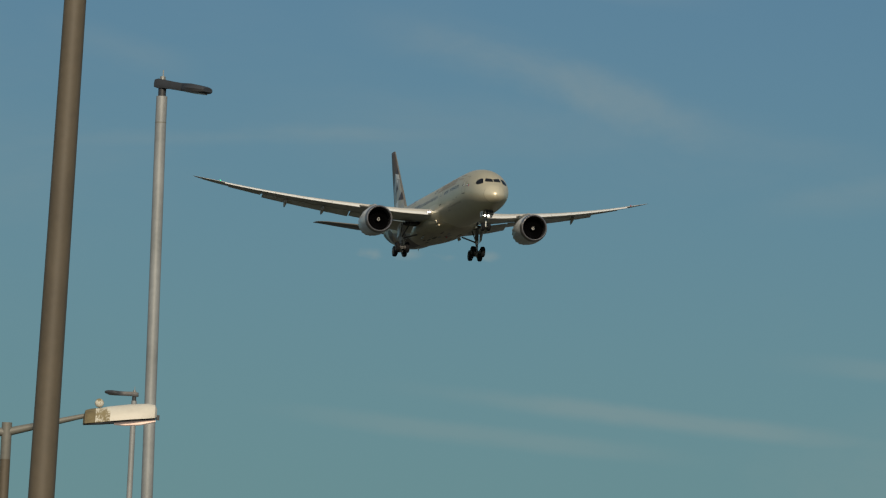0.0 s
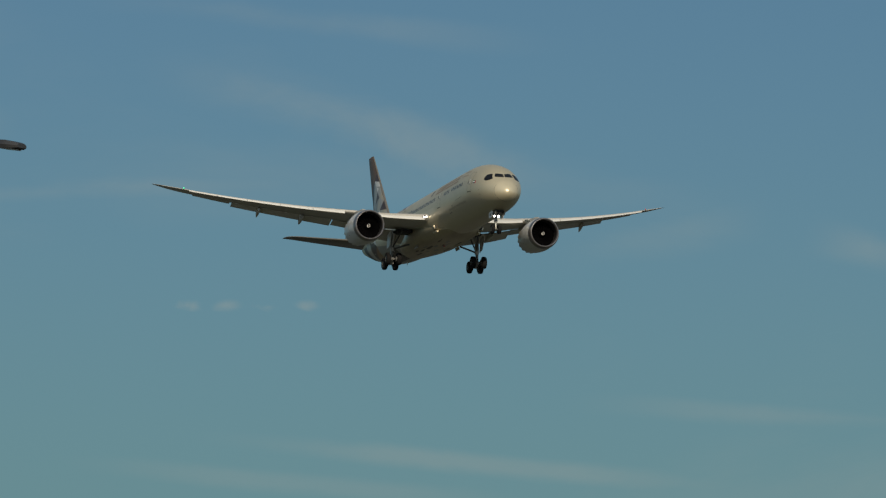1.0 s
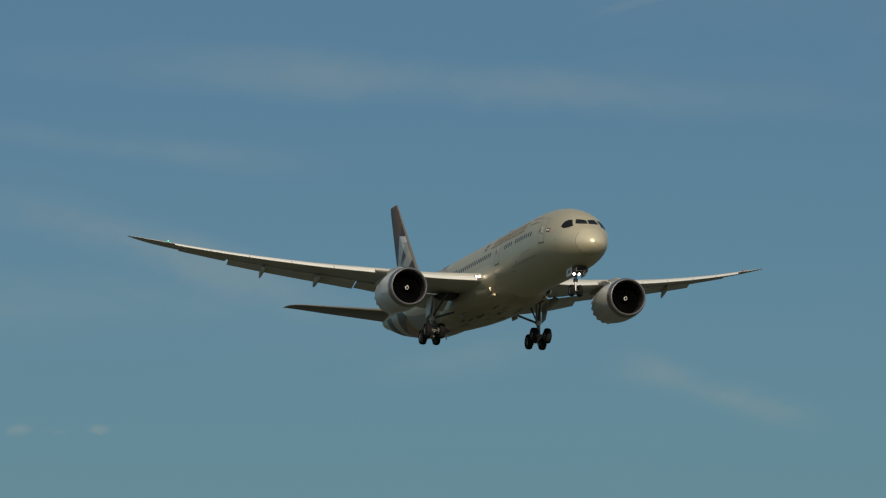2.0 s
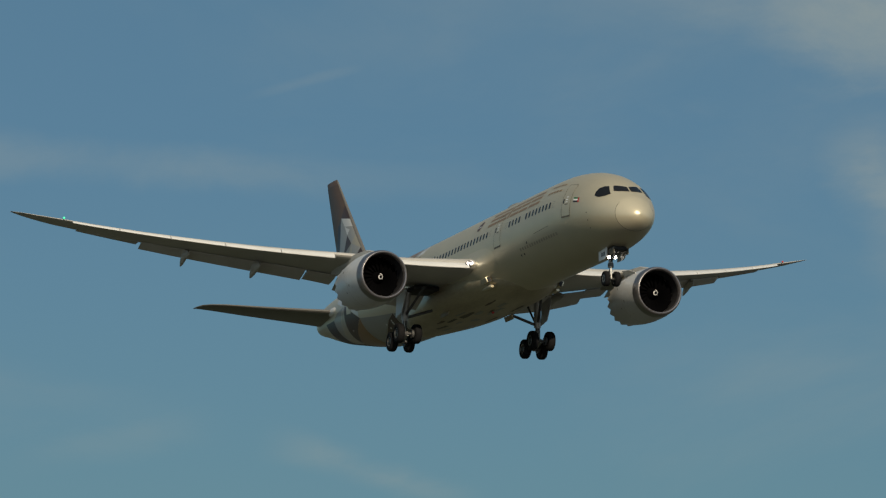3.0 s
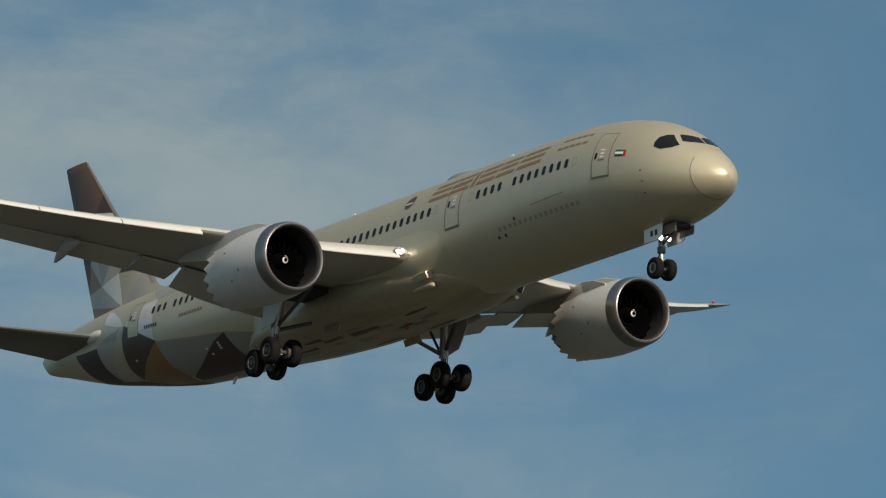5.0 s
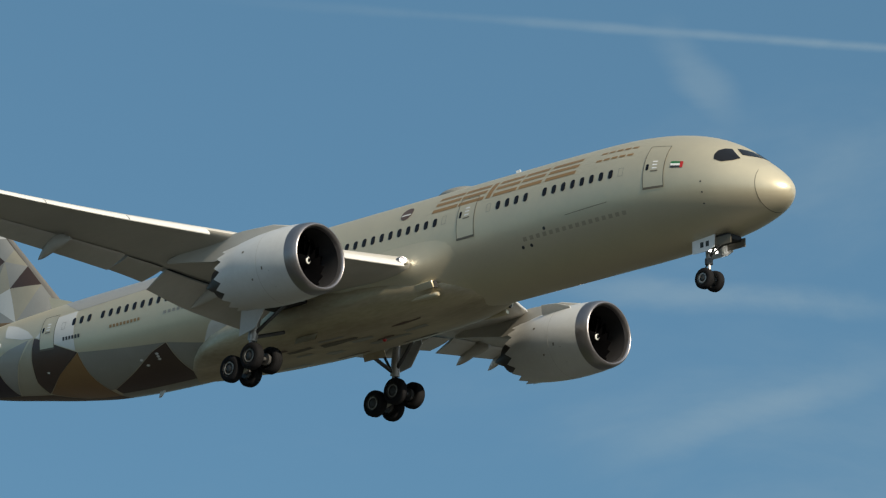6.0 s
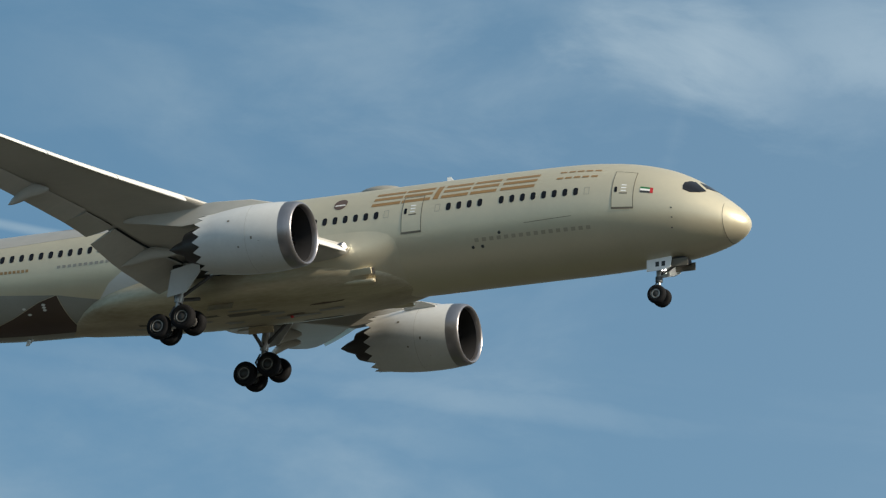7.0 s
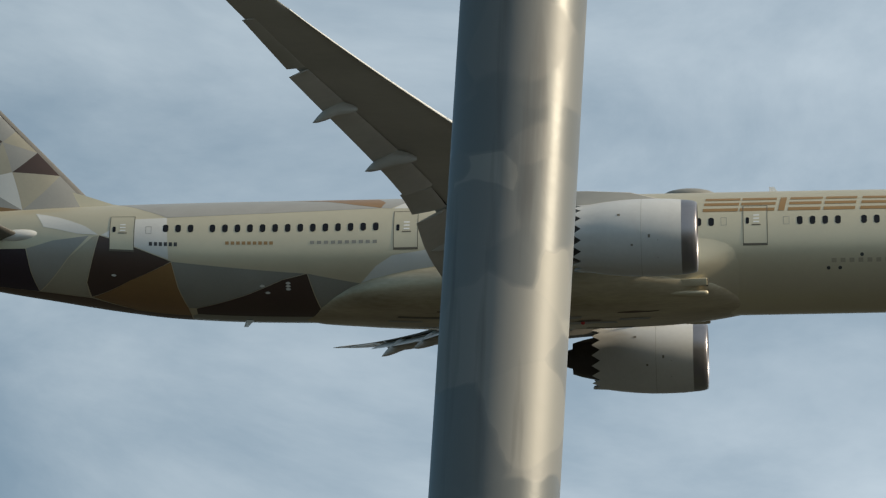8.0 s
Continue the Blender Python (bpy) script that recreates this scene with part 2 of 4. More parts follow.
def galvanised():
    """Zinc coat: large spangle patches, grey runs and scuffs."""
    m = bpy.data.materials.new("galvanised steel")
    m.use_nodes = True
    nodes, links = m.node_tree.nodes, m.node_tree.links
    b = nodes["Principled BSDF"]
    co = nodes.new("ShaderNodeTexCoord")

    def spot(scale, stretch, kind="ShaderNodeTexNoise"):
        mp = nodes.new("ShaderNodeMapping")
        mp.inputs["Scale"].default_value = stretch
        links.new(co.outputs["Object"], mp.inputs["Vector"])
        n = nodes.new(kind)
        n.inputs["Scale"].default_value = scale
        links.new(mp.outputs["Vector"], n.inputs["Vector"])
        return n
    warp = spot(6.0, (1, 1, 1))
    warp.inputs["Detail"].default_value = 3.0
    cell = spot(10.0, (1.1, 1.1, 1.5), "ShaderNodeTexVoronoi")
    cell.feature = "SMOOTH_F1"
    cell.inputs["Smoothness"].default_value = 0.1
    add = nodes.new("ShaderNodeVectorMath")
    add.operation = "MULTIPLY_ADD"
    add.inputs[1].default_value = (0.12, 0.12, 0.12)
    links.new(warp.outputs["Color"], add.inputs[0])
    links.new(cell.inputs["Vector"].links[0].from_socket, add.inputs[2])
    links.new(add.outputs["Vector"], cell.inputs["Vector"])
    ramp = nodes.new("ShaderNodeValToRGB")
    ramp.color_ramp.elements[0].color, ramp.color_ramp.elements[1].color = (0.145, 0.15, 0.14, 1), (0.35, 0.34, 0.295, 1)
    e = ramp.color_ramp.elements.new(0.72)
    e.color = (0.20, 0.20, 0.185, 1)
    links.new(cell.outputs["Color"], ramp.inputs["Fac"])
    fine = spot(60.0, (1, 1, 1))
    fine.inputs["Detail"].default_value = 6.0
    runs = spot(14.0, (2.2, 2.2, 0.16))
    runs.inputs["Detail"].default_value = 5.0
    streak = nodes.new("ShaderNodeMapRange")
    streak.inputs["From Min"].default_value, streak.inputs["From Max"].default_value = 0.56, 0.70
    streak.inputs["To Max"].default_value = 0.75
    links.new(runs.outputs["Fac"], streak.inputs["Value"])
    mix = nodes.new("ShaderNodeMix")
    mix.data_type = "RGBA"
    mix.inputs["B"].default_value = (0.08, 0.072, 0.062, 1)
    links.new(streak.outputs["Result"], mix.inputs["Factor"])
    links.new(ramp.outputs["Color"], mix.inputs["A"])
    links.new(mix.outputs["Result"], b.inputs["Base Color"])
    rr = nodes.new("ShaderNodeMapRange")
    rr.inputs["To Min"].default_value, rr.inputs["To Max"].default_value = 0.32, 0.58
    links.new(cell.outputs["Color"], rr.inputs["Value"])
    links.new(rr.outputs["Result"], b.inputs["Roughness"])
    b.inputs["Metallic"].default_value = 0.25
    b.inputs["Specular IOR Level"].default_value = 0.5
    bp = nodes.new("ShaderNodeBump")
    bp.inputs["Strength"].default_value, bp.inputs["Distance"].default_value = 0.12, 0.001
    links.new(fine.outputs["Fac"], bp.inputs["Height"])
    links.new(bp.outputs["Normal"], b.inputs["Normal"])
    return m


GALV = galvanised()
MATTEZINC = material("dull weathered zinc", (0.265, 0.275, 0.275), 0.5, 0.2, 0.18, 2.5, stain=(0.19, 0.20, 0.20))
OLDPOLE = material("brown painted mast", (0.085, 0.068, 0.045), 0.6, 0.0, 0.25, 2.0, bump=0.2)
LEDBODY = material("dark luminaire casting", (0.032, 0.034, 0.038), 0.5, 0.1, 0.2, 3.0)
LANTERN = material("weathered cream lantern shell", (0.52, 0.49, 0.42), 0.5, 0.0, 0.12, 3.0)
LICHEN = material("lichen covered shell", (0.16, 0.13, 0.07), 0.9, 0.0, 0.5, 14.0, bump=0.8)
SPECKLED = material("cream shell speckled with lichen", (0.50, 0.475, 0.40), 0.8, 0.0, 0.1, 7.0, bump=0.5, stain=(0.20, 0.165, 0.09))
_ramp = [n for n in SPECKLED.node_tree.nodes if n.type == "MAP_RANGE"][0]
_ramp.inputs["From Min"].default_value, _ramp.inputs["From Max"].default_value = 0.64, 0.71
DULLZINC = material("dull weathered zinc", (0.15, 0.145, 0.125), 0.6, 0.1, 0.25, 4.0)
DIFFUSER = material("lantern bowl", (0.80, 0.60, 0.50), 0.25, 0.0, 0.06, 2.0, glow=0.25)


def ground_cover():
    """Tarmac, grass and pale concrete in large uneven patches."""
    m = bpy.data.materials.new("airfield ground")
    m.use_nodes = True
    nodes, links = m.node_tree.nodes, m.node_tree.links
    b = nodes["Principled BSDF"]
    co = nodes.new("ShaderNodeTexCoord")
    cell = tree(nodes, links, "ShaderNodeTexVoronoi", Scale=0.02)
    noise_big = tree(nodes, links, "ShaderNodeTexNoise", Scale=0.3, Detail=6.0)
    for n in (cell, noise_big):
        links.new(co.outputs["Object"], n.inputs["Vector"])
    ramp = nodes.new("ShaderNodeValToRGB")
    ramp.color_ramp.interpolation = "CONSTANT"
    els = ramp.color_ramp.elements
    els[0].color, els[1].position, els[1].color = (0.04, 0.04, 0.042, 1), 0.4, (0.052, 0.062, 0.027, 1)
    for p, c in ((0.68, (0.035, 0.035, 0.036, 1)), (0.86, (0.21, 0.20, 0.175, 1))):
        e = els.new(p)
        e.color = c
    links.new(cell.outputs["Color"], ramp.inputs["Fac"])
    mix = nodes.new("ShaderNodeMix")
    mix.data_type = "RGBA"
    mix.blend_type = "MULTIPLY"
    mix.inputs["Factor"].default_value = 0.5
    links.new(ramp.outputs["Color"], mix.inputs["A"])
    links.new(noise_big.outputs["Color"], mix.inputs["B"])
    links.new(mix.outputs["Result"], b.inputs["Base Color"])
    b.inputs["Roughness"].default_value = 0.9
    return m


GROUND = ground_cover()


# ---- mesh helpers ----
def part(name, bm, mat, parent, label=""):
    me = bpy.data.meshes.new(name)
    bm.normal_update()
    bm.to_mesh(me)
    bm.free()
    for p in me.polygons:
        p.use_smooth = True
    me.set_sharp_from_angle(angle=radians(38))
    me.materials.append(mat)
    ob = new(name, me)
    ob.parent = parent
    if label:
        tagged(ob, label)
    return ob


def thing(name, label, category, group=""):
    return tagged(new(name), label, category, group)


def loft(bm, rings, closed=True, cap0=False, cap1=False):
    vs = [[bm.verts.new(p) for p in r] for r in rings]
    for a, b in zip(vs, vs[1:]):
        n = len(a)
        for i in range(n if closed else n - 1):
            j = (i + 1) % n
            bm.faces.new((a[i], a[j], b[j], b[i]))
    if cap0:
        bm.faces.new(vs[0][::-1])
    if cap1:
        bm.faces.new(vs[-1])
    bmesh.ops.recalc_face_normals(bm, faces=bm.faces)
    return bm


def lathe_x(profile, n=48, centre=(0, 0, 0)):
    """Rings round an axis along x: profile of (x, radius)."""
    bm = bmesh.new()
    rings = []
    for x, r in profile:
        rings.append([(centre[0] + x, centre[1] + r * math.cos(2 * math.pi * i / n), centre[2] + r * math.sin(2 * math.pi * i / n)) for i in range(n)])
    return loft(bm, rings)


def tube(bm, a, b, r0, r1=None, n=16):
    a, b = Vector(a), Vector(b)
    r1 = r0 if r1 is None else r1
    q = (b - a).to_track_quat("Z", "Y")
    rings = [[p + q @ Vector((r * math.cos(2 * math.pi * i / n), r * math.sin(2 * math.pi * i / n), 0)) for i in range(n)] for p, r in ((a, r0), (b, r1))]
    loft(bm, rings, cap0=True, cap1=True)
    return bm


def box(bm, centre, size, turn=None, bevel=0.0):
    m = Matrix.Translation(centre) @ (turn.to_matrix().to_4x4() if turn else Matrix()) @ Matrix.Diagonal((*size, 1))
    g = bmesh.ops.create_cube(bm, size=1.0, matrix=m)
    if bevel:
        edges = list({e for v in g["verts"] for e in v.link_edges})
        bmesh.ops.bevel(bm, geom=edges, offset=bevel, segments=2, affect="EDGES", profile=0.6)
    return bm


def curve(table):
    """Smooth interpolation through rows of (x, values...)."""
    t = np.array(table, float)
    x, y = t[:, 0], t[:, 1:]
    h = np.diff(x)
    s = np.diff(y, axis=0) / h[:, None]
    d = np.zeros_like(y)
    d[1:-1] = np.where(s[:-1] * s[1:] > 0, 2 * s[:-1] * s[1:] / (s[:-1] + s[1:] + 1e-12), 0)
    d[0], d[-1] = s[0], s[-1]

    def f(v):
        k = int(np.clip(np.searchsorted(x, v) - 1, 0, len(h) - 1))
        u = (v - x[k]) / h[k]
        return (y[k] * (1 + 2 * u) * (1 - u) ** 2 + y[k + 1] * u * u * (3 - 2 * u)
                + h[k] * (d[k] * u * (1 - u) ** 2 - d[k + 1] * u * u * (1 - u)))
    return f


# ---- ground ----
def make_ground():
    bm = bmesh.new()
    bmesh.ops.create_circle(bm, cap_ends=True, radius=4500, segments=64)
    me = bpy.data.meshes.new("ground")
    bm.to_mesh(me)
    bm.free()
    me.materials.append(GROUND)
    tagged(new("ground", me), "flat grassy airfield ground to the horizon", "ground", kind="structure")


make_ground()

# ---- airplane: x forward from the nose, y to port, z up from the axis of the cabin ----
# distance behind the nose: top, bottom, half width
HULL = curve([
    (0.0, -1.24, -1.24, 0.0), (0.06, -1.00, -1.46, 0.26), (0.2, -0.77, -1.68, 0.52), (0.5, -0.44, -1.91, 0.87), (1.0, 0.0, -2.15, 1.28),
    (1.6, 0.46, -2.35, 1.62), (2.3, 0.99, -2.52, 1.94), (3.1, 1.50, -2.67, 2.22), (4.2, 2.01, -2.80, 2.48), (5.5, 2.41, -2.89, 2.68),
    (7.0, 2.70, -2.95, 2.81), (9.0, 2.90, -2.985, 2.88), (11.0, 2.96, -2.985, 2.885), (13.5, 2.985, -2.985, 2.885), (38.0, 2.985, -2.985, 2.885), (42.0, 2.985, -2.90, 2.885), (46.0, 2.97, -2.64, 2.84),
    (49.0, 2.94, -2.22, 2.68), (52.0, 2.88, -1.68, 2.36), (55.0, 2.79, -1.12, 1.95), (58.0, 2.65, -0.40, 1.45), (60.3, 2.45, 0.20, 0.98),
    (62.0, 2.12, 0.62, 0.52), (62.8, 1.75, 1.15, 0.16)])


def hull(x, angle, off=0.0):
    """A point of the starboard side: metres from the nose (negative aft), degrees above the cabin's axis, metres off the skin."""
    top, bottom, half = HULL(-x)
    zc, hh, a = (top + bottom) / 2, (top - bottom) / 2, radians(angle)
    return Vector((x, -(half + off) * math.cos(a), zc + (hh + off) * math.sin(a)))


def on_hull(polygon, off=0.006, dx=0.3, da=4.0):
    """A patch that lies on the skin: corners as (x, degrees)."""
    bm = bmesh.new()
    bm.faces.new([bm.verts.new((x, a * 0.05, 0)) for x, a in polygon])
    bmesh.ops.triangulate(bm, faces=bm.faces)
    xs, ys = [p[0] for p in polygon], [p[1] * 0.05 for p in polygon]
    cuts = [((v, 0, 0), (1, 0, 0)) for v in np.arange(math.floor(min(xs) / dx) * dx + dx, max(xs), dx)]
    cuts += [((0, v, 0), (0, 1, 0)) for v in np.arange(math.floor(min(ys) / (da * 0.05)) * da * 0.05 + da * 0.05, max(ys), da * 0.05)]
    for co, no in cuts:
        bmesh.ops.bisect_plane(bm, geom=bm.verts[:] + bm.edges[:] + bm.faces[:], plane_co=co, plane_no=no)
    for v in bm.verts:
        v.co = hull(v.co.x, v.co.y / 0.05, off)
    bmesh.ops.recalc_face_normals(bm, faces=bm.faces)
    for f in bm.faces:
        if f.normal.y > 0:
            f.normal_flip()
    return bm


def hull_frame(x0, x1, a0, a1, w, off=0.008):
    """A thin frame on the skin round a door or panel."""
    bm = bmesh.new()
    wa = w * 19.5
    for p in ([(x0, a0), (x1, a0), (x1, a0 + wa), (x0, a0 + wa)], [(x0, a1 - wa), (x1, a1 - wa), (x1, a1), (x0, a1)],
              [(x0, a0), (x0 + w, a0), (x0 + w, a1), (x0, a1)], [(x1 - w, a0), (x1, a0), (x1, a1), (x1 - w, a1)]):
        b = on_hull(p, off)
        me = bpy.data.meshes.new("tmp")
        b.to_mesh(me)
        b.free()
        bm.from_mesh(me)
        bpy.data.meshes.remove(me)
    return bm


def rounded(x, a, w, h, n=4, pull=0.45):
    """Corners of a rounded upright slot on the skin, h in metres."""
    pts = []
    hw, hh, r = w / 2, h / 2, w * pull
    for cx, cy, s in ((hw - r, hh - r, 0), (-hw + r, hh - r, 90), (-hw + r, -hh + r, 180), (hw - r, -hh + r, 270)):
        for k in range(n + 1):
            t = radians(s + 90 * k / n)
            pts.append((x + cx + r * math.cos(t), a + (cy + r * math.sin(t)) * 19.3))
    return pts


def make_fuselage(plane):
    d0 = [0.0005, 0.02, 0.06, 0.12, 0.2, 0.33, 0.5, 0.72, 0.9, 1.05]
    d1 = [1.05, 1.2, 1.35, 1.5, 1.7, 1.85, 2.0, 2.15, 2.3, 2.45, 2.6, 2.75, 2.9, 3.1, 3.3, 3.6, 3.9, 4.2, 4.8, 5.5, 6.2, 7.0, 8.0, 9.0, 10.0, 11.0] + [11 + 1.75 * k for k in range(1, 19)] + [44, 46, 47.5, 49, 50.5, 52, 53.5, 55, 56.5, 58, 59.2, 60.3, 61.2, 62, 62.5, 62.8]

    def ring(d, n=72):
        top, bottom, half = HULL(d)
        return [(-d, half * math.cos(2 * math.pi * i / n), (top + bottom) / 2 + (top - bottom) / 2 * math.sin(2 * math.pi * i / n)) for i in range(n)]
    body = part("fuselage", loft(bmesh.new(), [ring(d) for d in d1], cap1=True), PAINT, plane, "champagne painted airliner hull")
    part("radome", loft(bmesh.new(), [ring(d) for d in d0], cap0=True), RADOME, plane, "smooth glossy nose cone")
    part("radome_seam", loft(bmesh.new(), [[(p[0], p[1] * k, p[2] * k - (k - 1) * 0.8) for p in ring(d)] for d, k in ((1.04, 1.003), (1.07, 1.003))]), SEAM, plane)
    part("exhaust_outlet", lathe_x([(-62.72, 0.10), (-62.86, 0.16), (-62.9, 0.12), (-62.7, 0.1)], 16, (0, 0, 1.45)), HOT, plane)
    return body


def make_windows(plane):
    bands = [(-8.67, 8), (-14.16, 4), (-20.21, 23), (-36.3, 14), (-45.25, 3)]
    for x0, count in bands:
        for k in range(count):
            x = x0 - 0.607 * k
            part("cabin_window", on_hull(rounded(x, 14.5 if x > -30 else 16.8, 0.27, 0.46), 0.010), GLASS, plane)
    for x in (-8.05, -19.61, -16.62, -47.3):
        part("blanked_window", hull_frame(x - 0.14, x + 0.14, 10.5, 19.0, 0.018), TAUPE, plane)


def make_doors(plane):
    for x0, x1, lo, hi in ((-6.66, -5.46, -6.0, 42), (-18.70, -17.52, -8.0, 33), (-35.45, -34.26, -5.5, 35), (-49.20, -47.98, -8.5, 33)):
        door = part("door", on_hull([(x0, lo), (x1, lo), (x1, hi), (x0, hi)], 0.010), PAINT, plane, "closed cabin door flush with the hull")
        part("door_seam", hull_frame(x0, x1, lo, hi, 0.035, 0.016), SEAM, door)
        part("door_sill", on_hull([(x0, lo - 1.5), (x1, lo - 1.5), (x1, lo), (x0, lo)], 0.03), SEAM, door)
        part("door_window", on_hull(rounded(x0 + 0.22, 15, 0.16, 0.36), 0.018), GLASS, door)
        for k in range(3):
            part("placard", on_hull([(x0 + 0.5, 13 + 3.6 * k), (x0 + 0.78, 13 + 3.6 * k), (x0 + 0.78, 14.4 + 3.6 * k), (x0 + 0.5, 14.4 + 3.6 * k)], 0.018), WHITE, door)
        part("door_handle", on_hull([(x0 + 0.42, 10), (x0 + 0.85, 10), (x0 + 0.85, 11.2), (x0 + 0.42, 11.2)], 0.02), SEAM, door)


def make_cockpit(plane):
    # panes given by their corners as distance behind the nose and height
    def pane(corners, sides=(-1, 1)):
        for side in sides:
            bm = bmesh.new()
            flat = [bm.verts.new((d, z, 0)) for d, z in corners]
            bm.faces.new(flat)
            bmesh.ops.triangulate(bm, faces=bm.faces)
            for v in np.arange(1.2, 4.4, 0.12):
                bmesh.ops.bisect_plane(bm, geom=bm.verts[:] + bm.edges[:] + bm.faces[:], plane_co=(v, 0, 0), plane_no=(1, 0, 0))
            for v in np.arange(0.1, 1.8, 0.08):
                bmesh.ops.bisect_plane(bm, geom=bm.verts[:] + bm.edges[:] + bm.faces[:], plane_co=(0, v, 0), plane_no=(0, 1, 0))
            for v in bm.verts:
                d, z = v.co.x, v.co.y
                top, bottom, half = HULL(d)
                s = min(0.999, (z - (top + bottom) / 2) / ((top - bottom) / 2))
                k = 1.0 + 0.022 / half
                v.co = Vector((-d + 0.008, side * half * math.sqrt(1 - s * s) * k, (z - (top + bottom) / 2) * k + (top + bottom) / 2))
            bmesh.ops.recalc_face_normals(bm, faces=bm.faces)
            part("windscreen_pane", bm, GLASS, plane, "dark cockpit glass")
    pane([(1.97, 0.33), (2.62, 0.95), (2.84, 0.97), (3.03, 0.86), (3.06, 0.62), (2.99, 0.38), (2.62, 0.20), (2.2, 0.22)])
    front = [(-2.04, 57.5), (-1.82, 66), (-1.68, 78), (-1.62, 88.3), (-2.12, 88.3), (-2.28, 78), (-2.44, 70), (-2.50, 66.5)]
    for side in (-1, 1):
        bm = on_hull(front, 0.018, 0.08, 3.0)
        if side > 0:
            for v in bm.verts:
                v.co.y = -v.co.y
            bmesh.ops.reverse_faces(bm, faces=bm.faces)
        part("windscreen_pane", bm, GLASS, plane, "dark cockpit glass")


WING = curve([(0.0, -19.6, 11.2, -1.35, 0.135), (3.0, -21.55, 9.8, -1.05, 0.135), (6.5, -23.9, 8.6, -0.66, 0.12), (10.0, -26.4, 6.95, -0.02, 0.105), (15.0, -30.25, 4.97, 0.90, 0.1),
              (20.0, -33.85, 3.68, 1.95, 0.095), (25.0, -37.35, 2.58, 3.15, 0.09), (27.0, -38.7, 2.2, 3.68, 0.09), (28.4, -39.7, 1.55, 4.05, 0.085), (29.4, -40.5, 0.9, 4.34, 0.08), (30.0, -41.05, 0.25, 4.5, 0.08)])


def aerofoil(n=14):
    """Chord 0 to 1, round the section: (x, z) with unit thickness ratio of one."""
    xs = [(1 - math.cos(math.pi * k / n)) / 2 for k in range(n + 1)]
    t = lambda x: 5 * (0.2969 * math.sqrt(x) - 0.126 * x - 0.3516 * x * x + 0.2843 * x ** 3 - 0.1036 * x ** 4)
    return [(x, t(x)) for x in xs[::-1]] + [(x, -t(x) * 0.85) for x in xs[1:-1]]


def wing_ring(y, side, x0=0.0, x1=1.0):
    xle, c, z, th = WING(y)
    return [(xle - c * u, side * y, z + c * th * w + 0.012 * c * math.sin(math.pi * min(1, u))) for u, w in aerofoil()]


def flap_piece(y0, y1, side, chord, drop, back, angle, n=6):
    """A drooped panel behind the wing's trailing edge."""
    rings = []
    for k in range(n + 1):
        y = y0 + (y1 - y0) * k / n
        xle, c, z, th = WING(y)
        fc = chord(y)
        hx, hz = xle - c + back(y), z - drop(y)
        a = radians(angle)
        ring = []
        for u, w in aerofoil(8):
            px, pz = u * fc, w * fc * 0.11
            ring.append((hx - px * math.cos(a), side * y, hz - px * math.sin(a) + pz * math.cos(a)))
        rings.append(ring)
    return loft(bmesh.new(), rings, cap0=True, cap1=True)


